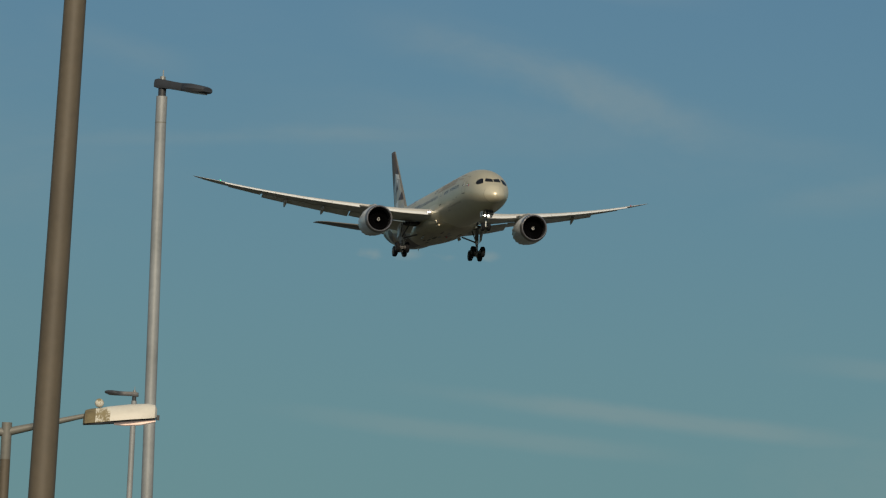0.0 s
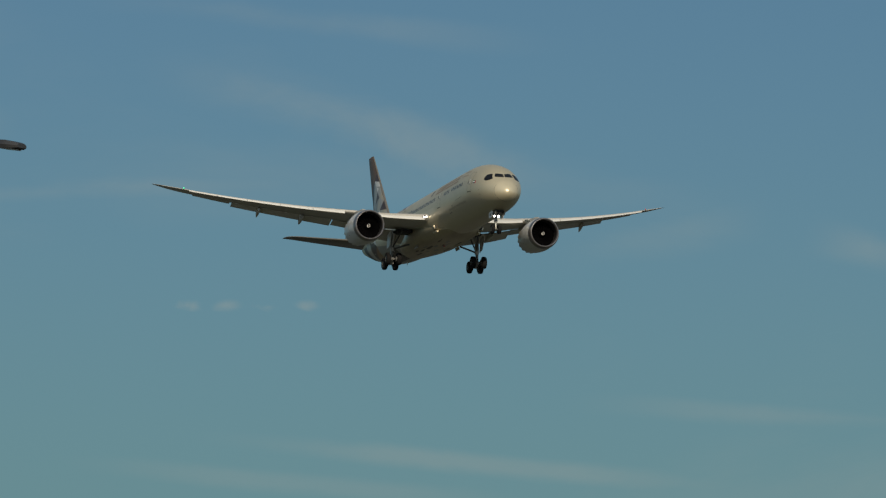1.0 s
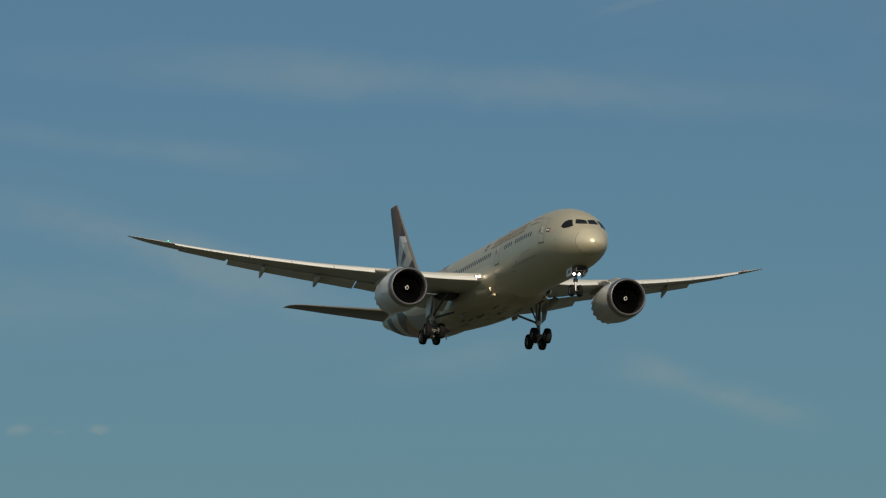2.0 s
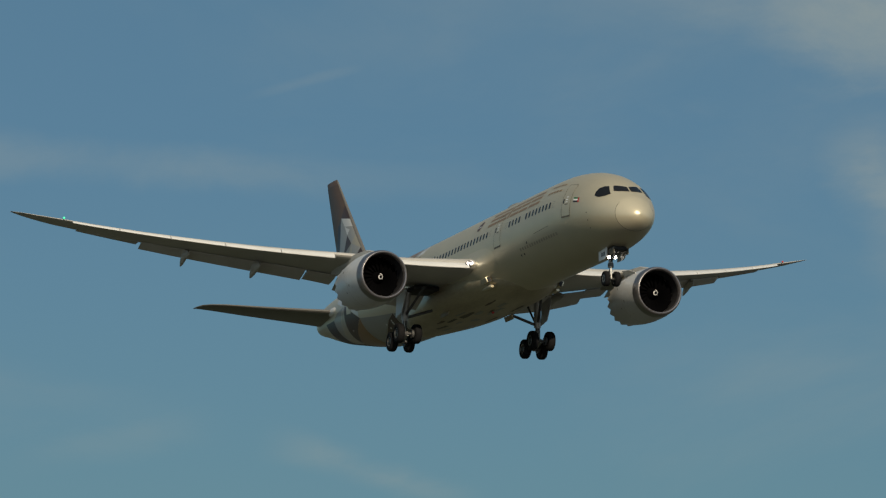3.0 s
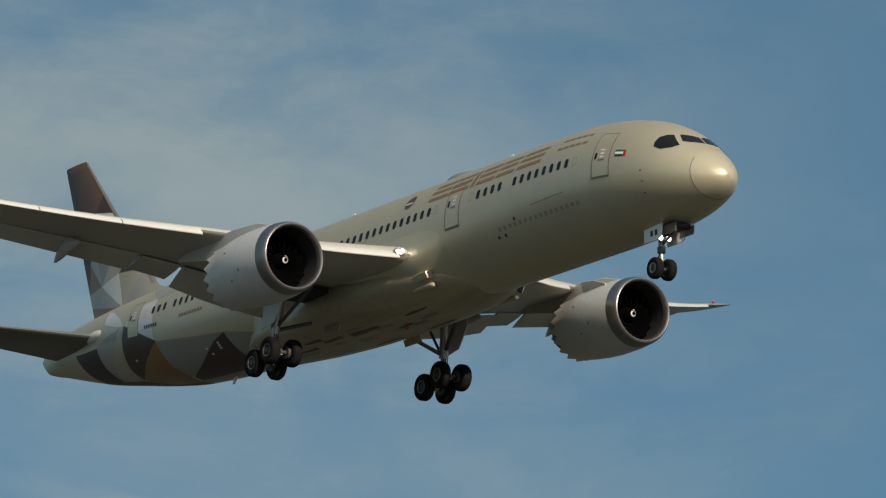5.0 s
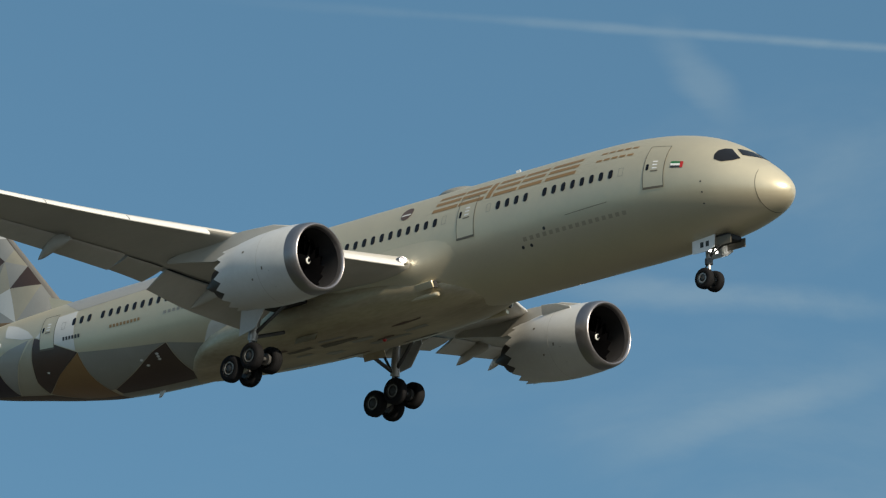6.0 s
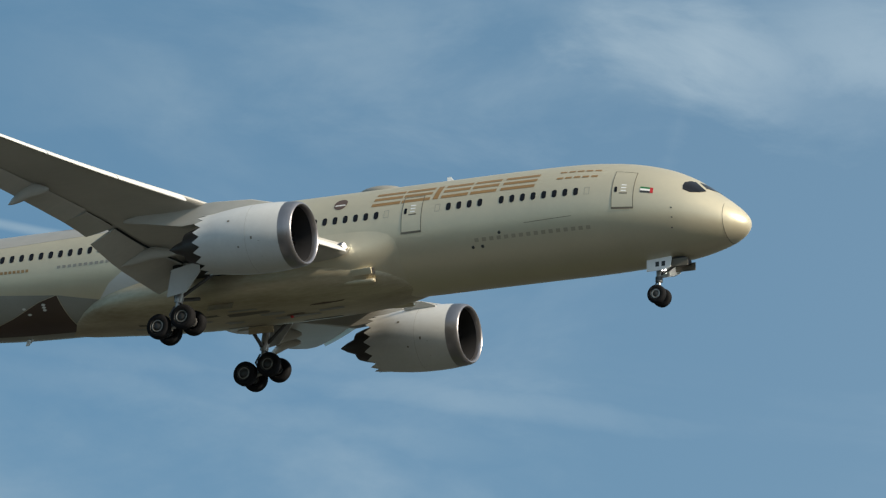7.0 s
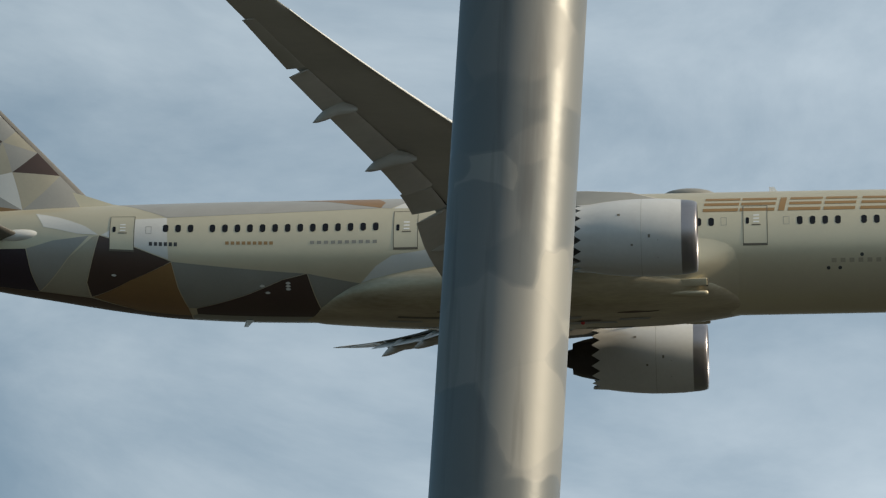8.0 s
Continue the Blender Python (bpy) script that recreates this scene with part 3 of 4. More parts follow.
def make_wing(plane, side):
    ys = [1.5, 2.4, 3.0, 4.5, 6.5, 8.0, 10.0, 12.0, 14.0, 16.0, 18.0, 20.0, 22.0, 24.0, 25.5, 27.0, 27.8, 28.4, 29.0, 29.4, 29.75, 30.0]
    wing = part("wing", loft(bmesh.new(), [wing_ring(y, side) for y in ys], cap0=True, cap1=True), WINGGREY, plane, "long swept grey wing with raked tip")
    # slats drooped ahead of the leading edge
    for y0, y1 in ((3.55, 8.6), (11.2, 14.2), (14.24, 17.4), (17.44, 20.6), (20.64, 23.6), (23.64, 26.4)):
        rings = []
        for k in range(7):
            y = y0 + (y1 - y0) * k / 6
            xle, c, z, th = WING(y)
            s = 0.07 * c if y > 9 else 0.045 * c
            g = 0.30 * (c / 6) ** 0.5
            ring = []
            for u, w in ((1.0, 0.62), (0.7, 0.56), (0.4, 0.42), (0.18, 0.24), (0.05, 0.08), (0.0, -0.06), (0.05, -0.18), (0.16, -0.26), (0.25, -0.2), (0.3, 0.05), (0.55, 0.36), (0.8, 0.52)):
                ring.append((xle + g - s * u, side * y, z - 0.05 - 0.10 * g + s * (w * 0.8 - 0.35 * (1 - u) - 0.05)))
            rings.append(ring)
        part("slat", loft(bmesh.new(), rings, cap0=True, cap1=True), SLATMETAL, wing, "bright leading edge slat")
    lin = lambda ya, a, yb, b: (lambda y: a + (b - a) * (y - ya) / (yb - ya))
    part("inboard_flap", flap_piece(3.3, 9.1, side, lin(3.3, 2.4, 9.1, 1.6), lin(3.3, 0.26, 9.1, 0.18), lin(3.3, 0.75, 9.1, 0.7), 26), WINGGREY, wing, "lowered inboard flap")
    part("flaperon", flap_piece(9.25, 11.1, side, lin(9.25, 1.65, 11.1, 1.5), lambda y: 0.12, lambda y: 0.7, 14), WINGGREY, wing, "drooped flaperon")
    part("outboard_flap", flap_piece(11.3, 21.6, side, lin(11.3, 1.45, 21.6, 0.95), lin(11.3, 0.10, 21.6, 0.05), lin(11.3, 0.85, 21.6, 0.55), 22), WINGGREY, wing, "lowered outboard flap")
    part("aileron", flap_piece(21.75, 25.6, side, lin(21.75, 0.9, 25.6, 0.65), lambda y: -0.01, lambda y: 0.55, 8), WINGGREY, wing)
    # black strips on the underside put in the shade of the flap slots
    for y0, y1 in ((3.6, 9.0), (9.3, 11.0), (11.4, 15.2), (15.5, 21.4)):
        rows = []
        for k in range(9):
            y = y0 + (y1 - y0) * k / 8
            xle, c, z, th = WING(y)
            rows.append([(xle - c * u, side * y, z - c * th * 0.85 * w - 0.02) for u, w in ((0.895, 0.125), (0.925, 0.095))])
        part("flap_slot_shade", loft(bmesh.new(), rows, closed=False), BLACK, wing)
    # canoe fairings over the flap tracks
    for y, length, r in ((6.6, 4.2, 0.34), (14.4, 3.7, 0.38), (18.8, 3.2, 0.33)):
        xle, c, z, th = WING(y)
        rings = []
        for k in range(11):
            u = k / 10
            rr = r * math.sin(math.pi * min(1, 0.04 + u * 0.96)) ** 0.75 + 0.01
            x = xle - c * 0.70 - u * (c * 0.30 + 0.85)
            zz = z - th * c * 0.36 * (1 - u) - 0.24 - 1.45 * max(0, u - 0.42) ** 1.2
            rings.append([(x, side * y + rr * 0.62 * math.cos(2 * math.pi * i / 14), zz + rr * math.sin(2 * math.pi * i / 14)) for i in range(14)])
        part("flap_track_fairing", loft(bmesh.new(), rings, cap0=True, cap1=True), WINGGREY, wing)
    # landing light at the root and lamp at the tip
    for q in (-0.13, 0.13):
        part("root_light", tube(bmesh.new(), (-21.80, side * 3.44 + q, -0.93), (-21.70, side * 3.44 + q, -0.93), 0.075, 0.06), LAMP, wing, "lit landing light")
    rim = lathe_x([(-0.3, 0.16), (-0.04, 0.19), (0.0, 0.17), (-0.06, 0.15), (-0.12, 0.02)], 20, (-21.70, 0, -0.93))
    for v in rim.verts:
        v.co.y = v.co.y * 1.6 + side * 3.44
    part("light_rim", rim, LIPMETAL, wing)
    bm = bmesh.new()
    bmesh.ops.create_uvsphere(bm, u_segments=12, v_segments=8, radius=0.5, matrix=Matrix.Translation((-22.45, side * 3.22, -1.02)) @ Matrix.Diagonal((1.7, 0.36, 0.36, 1)))
    part("root_fairing", bm, PAINT, wing)
    bm = bmesh.new()
    bmesh.ops.create_uvsphere(bm, u_segments=10, v_segments=6, radius=0.075, matrix=Matrix.Translation((-38.45, side * 26.95, 3.75)))
    part("tip_light", bm, NAVGREEN if side < 0 else RED, wing)
    return wing


def make_engine(plane, side):
    o = Vector((-20.7, side * 9.92, -2.24))
    cowl_profile = [(-0.72, 1.735), (-1.2, 1.78), (-1.9, 1.805), (-2.8, 1.80), (-3.6, 1.755), (-4.4, 1.67), (-5.0, 1.58)]
    bm = bmesh.new()
    n = 108
    rings = []
    for x, r in cowl_profile:
        rings.append([o + Vector((x, r * math.cos(2 * math.pi * i / n), r * math.sin(2 * math.pi * i / n))) for i in range(n)])
    for base, r in ((-5.35, 1.54), (-5.30, 1.48), (-4.9, 1.52)):
        ring = []
        for i in range(n):
            tooth = abs(((i % 6) / 6.0) * 2 - 1)
            ring.append(o + Vector((base - (0.42 * (1 - tooth) if base < -5 else 0), r * math.cos(2 * math.pi * i / n), r * math.sin(2 * math.pi * i / n))))
        rings.append(ring)
    engine = part("engine", loft(bm, rings), GREY, plane, "large grey turbofan nacelle with sawtooth rear edge")
    part("inlet_lip", lathe_x([(-0.72, 1.735), (-0.45, 1.715), (-0.22, 1.68), (-0.08, 1.635), (-0.015, 1.59), (0.0, 1.545), (-0.03, 1.49), (-0.12, 1.45), (-0.3, 1.425)], 72, o), LIPMETAL, engine, "bare metal inlet ring")
    part("inlet_duct", lathe_x([(-0.3, 1.425), (-0.6, 1.41), (-1.0, 1.42), (-1.5, 1.44)], 64, o), DUCT, engine)
    part("fan_backing", lathe_x([(-1.62, 1.44), (-1.64, 0.02)], 48, o), BLADE, engine)
    for k in range(18):
        bm = bmesh.new()
        rows = []
        for r, a, w in ((0.42, 0.0, 0.19), (0.8, 0.16, 0.31), (1.15, 0.22, 0.42), (1.41, 0.2, 0.5)):
            t = 2 * math.pi * k / 18 + a
            cdir, tdir = Vector((0, math.cos(t), math.sin(t))), Vector((0, -math.sin(t), math.cos(t)))
            rows.append([o + Vector((-1.25, 0, 0)) + cdir * r + tdir * w * 0.5, o + Vector((-1.55, 0, 0)) + cdir * r - tdir * w * 0.5,
                         o + Vector((-1.58, 0, 0)) + cdir * r - tdir * w * 0.5])
        part("fan_blade", loft(bm, rows), BLADE, engine)
    part("spinner", lathe_x([(-0.72, 0.005), (-0.76, 0.06), (-0.95, 0.2), (-1.2, 0.34), (-1.45, 0.44)], 32, o), BLADE, engine, "dark spinner cone")
    bm = bmesh.new()
    rows = []
    for k in range(15):
        t = 2.3 * math.pi * k / 14 + 0.5
        r = 0.05 + 0.17 * k / 14
        rows.append([o + Vector((-0.705 - q, q * math.cos(t), q * math.sin(t))) for q in (r - 0.03, r + 0.03)])
    part("spiral_mark", loft(bm, rows, closed=False), WHITE, engine, "white spiral on the spinner")
    part("core_cowl", lathe_x([(-4.3, 1.25), (-5.4, 1.12), (-6.3, 0.92), (-6.75, 0.78), (-6.7, 0.7)], 48, o), HOT, engine, "heat darkened core cowl")
    part("exhaust_cone", lathe_x([(-6.3, 0.58), (-6.9, 0.47), (-7.5, 0.25), (-7.9, 0.03)], 32, o), HOT, engine)
    # black ring across the bypass duct, in place of the shade inside it
    part("bypass_shade", lathe_x([(-4.4, 1.52), (-4.45, 1.2)], 48, o), BLACK, engine)
    part("cowl_seam", lathe_x([(-2.55, 1.80), (-2.562, 1.807), (-2.58, 1.80)], 72, o), STONE, engine)
    # pylon from the cowl up to the wing
    rings = []
    for x, w, z0, z1 in ((-22.4, 0.05, -0.50, -0.42), (-23.8, 0.2, -0.6, -0.1), (-25.8, 0.25, -0.95, 0.0), (-27.8, 0.25, -1.1, 0.0), (-29.8, 0.16, -0.72, -0.1), (-31.4, 0.05, -0.45, -0.3)):
        rings.append([(x, side * 9.92 + s * w, z) for s, z in ((-1, z0), (1, z0), (1, z1), (0.6, z1 + 0.04), (-0.6, z1 + 0.04), (-1, z1))])
    part("pylon", loft(bmesh.new(), rings, cap0=True, cap1=True), WINGGREY, engine)
    # strake on the inner flank
    bm = bmesh.new()
    t = radians(52)
    cdir = Vector((0, -side * math.cos(t), math.sin(t)))
    tdir = Vector((0, math.sin(t), side * math.cos(t)))
    loft(bm, [[o + Vector((x, 0, 0)) + cdir * r + tdir * w for r, w in ((1.78, -0.03), (1.78, 0.03), (h, 0.012), (h, -0.012))] for x, h in ((-1.6, 1.90), (-2.3, 2.2), (-3.3, 2.3), (-3.5, 1.9))], cap0=True, cap1=True)
    part("strake", bm, GREY, engine)
    for ang, x, w, h in ((-15, -2.2, 0.10, 0.16), (-28, -3.0, 0.10, 0.10), (20, -3.6, 0.14, 0.12), (-35, -1.8, 0.05, 0.9)):
        bm = bmesh.new()
        t0, dt = radians(ang), h / 1.83 / 2
        rr = float(np.interp(-x, [1.2, 1.9, 2.8, 3.6], [1.78, 1.805, 1.80, 1.755])) + 0.006
        bm.faces.new([bm.verts.new(o + Vector((x + sx * w / 2, -rr * math.cos(t0 + sy * dt), rr * math.sin(t0 + sy * dt)))) for sx, sy in ((-1, -1), (1, -1), (1, 1), (-1, 1))])
        part("cowl_latch", bm, SEAM, engine)
    return engine


def tyre_mesh(centre, r, w, n=36):
    prof = [(-0.5, 0.62), (-0.5, 0.80), (-0.44, 0.92), (-0.3, 0.985), (-0.1, 1.0), (0.1, 1.0), (0.3, 0.985), (0.44, 0.92), (0.5, 0.80), (0.5, 0.62)]
    rings = [[(centre[0] + q * r * math.cos(2 * math.pi * i / n), centre[1] + u * w, centre[2] + q * r * math.sin(2 * math.pi * i / n)) for i in range(n)] for u, q in prof]
    return loft(bmesh.new(), rings)


def hub_mesh(centre, r, w, n=24):
    prof = [(-0.44, 0.62), (-0.30, 0.54), (-0.22, 0.40), (-0.40, 0.30), (-0.46, 0.18), (-0.46, 0.01), (0.46, 0.01), (0.46, 0.18), (0.40, 0.30), (0.22, 0.40), (0.30, 0.54), (0.44, 0.62)]
    rings = [[(centre[0] + q * r * math.cos(2 * math.pi * i / n), centre[1] + u * w, centre[2] + q * r * math.sin(2 * math.pi * i / n)) for i in range(n)] for u, q in prof]
    return loft(bmesh.new(), rings)


def ring_mesh(c, s, r0, r1, off, n=28):
    """A flat metal ring on the outer face of a wheel."""
    rings = [[(c[0] + r * math.cos(2 * math.pi * i / n), c[1] + s * o, c[2] + r * math.sin(2 * math.pi * i / n)) for i in range(n)] for r, o in ((r0, off - 0.03), (r0, off), ((r0 + r1) / 2, off + 0.012), (r1, off), (r1, off - 0.03))]
    return loft(bmesh.new(), rings)


def make_main_gear(plane, side):
    c = Vector((-30.8, side * 4.9, -4.68))
    top = Vector((-30.35, side * 4.75, -1.35))
    bm = tube(bmesh.new(), c + Vector((0, 0, 0.1)), c + Vector((0.05, 0, 1.3)), 0.15)
    gear = part("main_landing_gear", bm, STEEL, plane, "lowered four wheel main gear leg")
    part("outer_cylinder", tube(bmesh.new(), c + Vector((0.05, 0, 1.2)), top, 0.24), STEEL, gear)
    tilt = radians(15)
    fore, aft = c + Vector((0.74 * math.cos(tilt), 0, 0.74 * math.sin(tilt))), c - Vector((0.74 * math.cos(tilt), 0, 0.74 * math.sin(tilt)))
    part("truck_beam", tube(bmesh.new(), fore, aft, 0.15), STEEL, gear)
    for p in (fore, aft):
        part("axle", tube(bmesh.new(), p + Vector((0, -0.75, 0)), p + Vector((0, 0.75, 0)), 0.1), DARKSTEEL, gear)
        for s in (-1, 1):
            w = p + Vector((0, s * 0.62, 0))
            part("tyre", tyre_mesh(w, 0.68, 0.50), RUBBER, gear, "black landing gear tyre")
            part("wheel_hub", hub_mesh(w, 0.68, 0.50), HUB, gear)
            part("rim_ring", ring_mesh(w, s, 0.27, 0.33, 0.215), WORNRIM, gear)
            part("brake_unit", tube(bmesh.new(), p + Vector((0, s * 0.24, 0)), p + Vector((0, s * 0.40, 0)), 0.3), DARKSTEEL, gear)
    part("drag_brace", tube(bmesh.new(), c + Vector((0.1, 0, 1.45)), (-28.3, side * 4.3, -1.5), 0.09), DARKSTEEL, gear)
    part("side_brace", tube(bmesh.new(), c + Vector((0, -side * 0.1, 1.4)), (-30.6, side * 2.9, -2.7), 0.10), DARKSTEEL, gear)
    part("rear_brace", tube(bmesh.new(), c + Vector((-0.1, 0, 1.35)), (-31.6, side * 4.3, -1.4), 0.07), DARKSTEEL, gear)
    for a, b in (((-0.26, 0.16, 1.1), (-0.5, 0.1, 0.62)), ((-0.5, 0.1, 0.62), (-0.24, 0.05, 0.18))):
        part("torque_link", tube(bmesh.new(), c + Vector(a), c + Vector(b), 0.05), DARKSTEEL, gear)
    for k in range(3):
        part("hose", tube(bmesh.new(), c + Vector((0.2, 0.12 * (k - 1), 0.2)), c + Vector((0.24, 0.1 * (k - 1), 1.5)), 0.025, n=8), BLACK, gear)
    # panel fixed to the outer side of the leg
    bm = bmesh.new()
    y = c.y + side * 0.42
    loft(bm, [[(x, y + side * q, z) for x, z in ((-30.05, -3.05), (-31.2, -3.25), (-31.0, -1.75), (-29.35, -1.45), (-29.25, -2.0))] for q in (0.0, 0.05)], cap0=True, cap1=True)
    part("gear_door", bm, GREY, gear, "light grey door panel on the leg")
    # solid black box under the wing, for the shade inside the open well
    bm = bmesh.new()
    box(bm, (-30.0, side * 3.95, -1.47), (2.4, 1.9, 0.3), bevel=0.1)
    part("wheel_well_shade", bm, BLACK, gear, "solid black box for the shade of an open wheel well")
    bm = bmesh.new()
    box(bm, (-29.6, side * 2.35, -3.12), (1.5, 0.05, 0.35), Euler((radians(side * 20), 0, 0)))
    part("inner_door", bm, BELLY, gear)


def make_nose_gear(plane):
    c = Vector((-5.1, 0, -4.6))
    gear = part("nose_landing_gear", tube(bmesh.new(), c, c + Vector((-0.02, 0, 0.85)), 0.075), RIM, plane, "lowered two wheel nose gear")
    part("outer_cylinder", tube(bmesh.new(), c + Vector((-0.02, 0, 0.8)), c + Vector((-0.06, 0, 2.0)), 0.14), STEEL, gear)
    for s in (-1, 1):
        part("tyre", tyre_mesh(c + Vector((0, s * 0.36, 0)), 0.5, 0.36), RUBBER, gear, "black landing gear tyre")
        part("wheel_hub", hub_mesh(c + Vector((0, s * 0.36, 0)), 0.5, 0.36), HUB, gear)
        part("rim_ring", ring_mesh(c + Vector((0, s * 0.36, 0)), s, 0.17, 0.25, 0.155), WORNRIM, gear)
        bm = bmesh.new()
        loft(bm, [[(x, s * (0.62 + q), z) for x, z in ((-5.55, -2.8), (-5.55, -3.42), (-4.55, -3.42), (-4.2, -3.30), (-4.15, -2.72))] for q in (0.0, 0.04)], cap0=True, cap1=True)
        door = part("nose_gear_door", bm, WHITE, gear, "pale nose gear door")
        for k in range(2):
            bm = bmesh.new()
            box(bm, (-4.95 + 0.34 * k, s * 0.668, -3.08), (0.2, 0.006, 0.26))
            part("door_mark", bm, INK, door)
        bm = bmesh.new()
        box(bm, (-3.85, s * 0.5, -3.05), (1.1, 0.04, 0.42))
        part("front_door", bm, SEAM, gear)
        part("light_housing", tube(bmesh.new(), c + Vector((0.05, s * 0.22, 1.40)), c + Vector((0.24, s * 0.22, 1.39)), 0.09, 0.13), DARKSTEEL, gear)
        part("taxi_light", tube(bmesh.new(), c + Vector((0.23, s * 0.22, 1.39)), c + Vector((0.245, s * 0.22, 1.39)), 0.13, 0.11), LAMP, gear, "lit taxi light")
    part("axle", tube(bmesh.new(), c + Vector((0, -0.4, 0)), c + Vector((0, 0.4, 0)), 0.07), DARKSTEEL, gear)
    part("steering_collar", tube(bmesh.new(), c + Vector((-0.03, 0, 0.75)), c + Vector((-0.03, 0, 1.02)), 0.19), DARKSTEEL, gear)
    part("drag_brace", tube(bmesh.new(), c + Vector((0.0, 0, 1.1)), (-3.6, 0, -2.75), 0.06), DARKSTEEL, gear)
    for a, b in (((-0.12, 0, 0.8), (-0.36, 0, 0.45)), ((-0.36, 0, 0.45), (-0.08, 0, 0.12))):
        part("torque_link", tube(bmesh.new(), c + Vector(a), c + Vector(b), 0.035), DARKSTEEL, gear)
    # black box below the nose, its colour standing for the shaded bay
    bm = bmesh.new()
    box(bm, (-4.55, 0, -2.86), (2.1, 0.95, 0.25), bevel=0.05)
    part("wheel_well_shade", bm, BLACK, gear, "solid black box for the shade of an open wheel well")


def make_belly(plane):
    B = curve([(17.8, 0.6, -2.3, 0.55), (19.0, 1.6, -2.15, 0.80), (20.2, 2.3, -2.0, 1.06), (21.8, 2.78, -1.9, 1.28), (24.0, 3.02, -1.84, 1.42), (27.0, 3.10, -1.85, 1.46), (31.0, 3.06, -1.85, 1.45),
               (33.5, 2.95, -1.88, 1.34), (35.5, 2.72, -1.98, 1.15), (37.5, 2.2, -2.15, 0.88), (39.0, 1.3, -2.5, 0.51), (39.8, 0.3, -2.8, 0.18)])
    rings = []
    for d in [17.8, 18.4, 19.0, 19.6, 20.2, 20.8, 21.4, 22.3, 23.5, 25, 27, 29, 31, 32.3, 33.5, 34.5, 35.5, 36.5, 37.5, 38.3, 39, 39.5, 39.8]:
        hw, zc, hh = B(d)
        rings.append([(-d, hw * math.copysign(abs(math.cos(t)) ** 0.85, math.cos(t)), zc + hh * math.copysign(abs(math.sin(t)) ** 0.85, math.sin(t))) for t in (2 * math.pi * i / 56 for i in range(56))])
    belly = part("belly_fairing", loft(bmesh.new(), rings, cap0=True, cap1=True), BELLY, plane, "bulged belly fairing with grimy stains")
    for side in (-1, 1):
        # swelling of the skin at the wing root, running out smoothly on all sides
        def swell(x, a):
            fore = min(1.0, max(0.0, (-18.4 - x) / 4.0))
            aft = min(1.0, max(0.0, (x + 31.0) / 5.0))
            up = min(1.0, max(0.0, (4.0 - a) / 34.0))
            down = min(1.0, max(0.0, (a + 88.0) / 40.0))
            k = 1.0
            for q in (fore, aft, up, down):
                k *= q * q * (3 - 2 * q)
            p = hull(x, a, -0.03 + 0.58 * k)
            return Vector((p.x, p.y if side < 0 else -p.y, p.z))
        rows = [[swell(-18.4 - 12.6 * u / 40, 4.0 - 92.0 * v / 30) for v in range(31)] for u in range(41)]
        part("wing_root_glove", loft(bmesh.new(), rows, closed=False), PAINT, belly, "smooth champagne fairing at the wing root")
        # ram air inlet: raised box, black block as its mouth's shade; small outlet below
        bm = bmesh.new()
        box(bm, (-21.2, side * 2.62, -2.2), (1.55, 0.22, 0.36), Euler((radians(-side * 24), 0, radians(side * 5))), bevel=0.05)
        inlet = part("air_inlet", bm, PAINT, belly)
        bm = bmesh.new()
        box(bm, (-20.44, side * 2.585, -2.2), (0.1, 0.22, 0.36), Euler((radians(-side * 24), 0, radians(side * 5))))
        part("inlet_mouth_shade", bm, BLACK, inlet)
        rings = [[(x, side * 2.36 + r * math.cos(t), -2.66 + r * 0.8 * math.sin(t)) for t in (2 * math.pi * i / 14 for i in range(14))] for x, r in ((-20.40, 0.10), (-20.45, 0.15), (-20.6, 0.17), (-21.2, 0.17), (-21.9, 0.12), (-22.4, 0.03))]
        part("air_outlet", loft(bmesh.new(), rings, cap0=True, cap1=True), PAINT, belly)
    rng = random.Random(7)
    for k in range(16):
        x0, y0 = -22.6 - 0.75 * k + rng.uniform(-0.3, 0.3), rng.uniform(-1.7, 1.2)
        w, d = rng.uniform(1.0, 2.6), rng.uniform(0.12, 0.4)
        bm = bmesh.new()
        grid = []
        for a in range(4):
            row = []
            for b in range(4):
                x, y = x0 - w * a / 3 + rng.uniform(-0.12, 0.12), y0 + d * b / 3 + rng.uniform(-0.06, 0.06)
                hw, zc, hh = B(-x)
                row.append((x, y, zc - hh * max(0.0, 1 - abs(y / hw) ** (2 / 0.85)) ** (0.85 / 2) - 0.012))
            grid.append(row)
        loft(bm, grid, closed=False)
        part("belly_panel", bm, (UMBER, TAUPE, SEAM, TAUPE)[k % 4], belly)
    bm = bmesh.new()
    bmesh.ops.create_uvsphere(bm, u_segments=12, v_segments=8, radius=0.11, matrix=Matrix.Translation((-26.5, 0, -3.32)))
    part("beacon", bm, RED, belly, "red anti collision beacon")
    return belly


def fin_point(u, v, off=0.0, side=-1):
    """u along the chord, v up the fin, 0 to 1."""
    z = 2.35 + (11.75 - 2.35) * v
    xle = -49.55 - 9.05 * v
    xte = -57.3 - 3.65 * v
    c = xle - xte
    t = 0.5 * c * 0.10 * (4 * u * (1 - u)) ** 0.6 * (1.15 - 0.3 * u)
    return Vector((xle - c * u, side * (t + off), z))


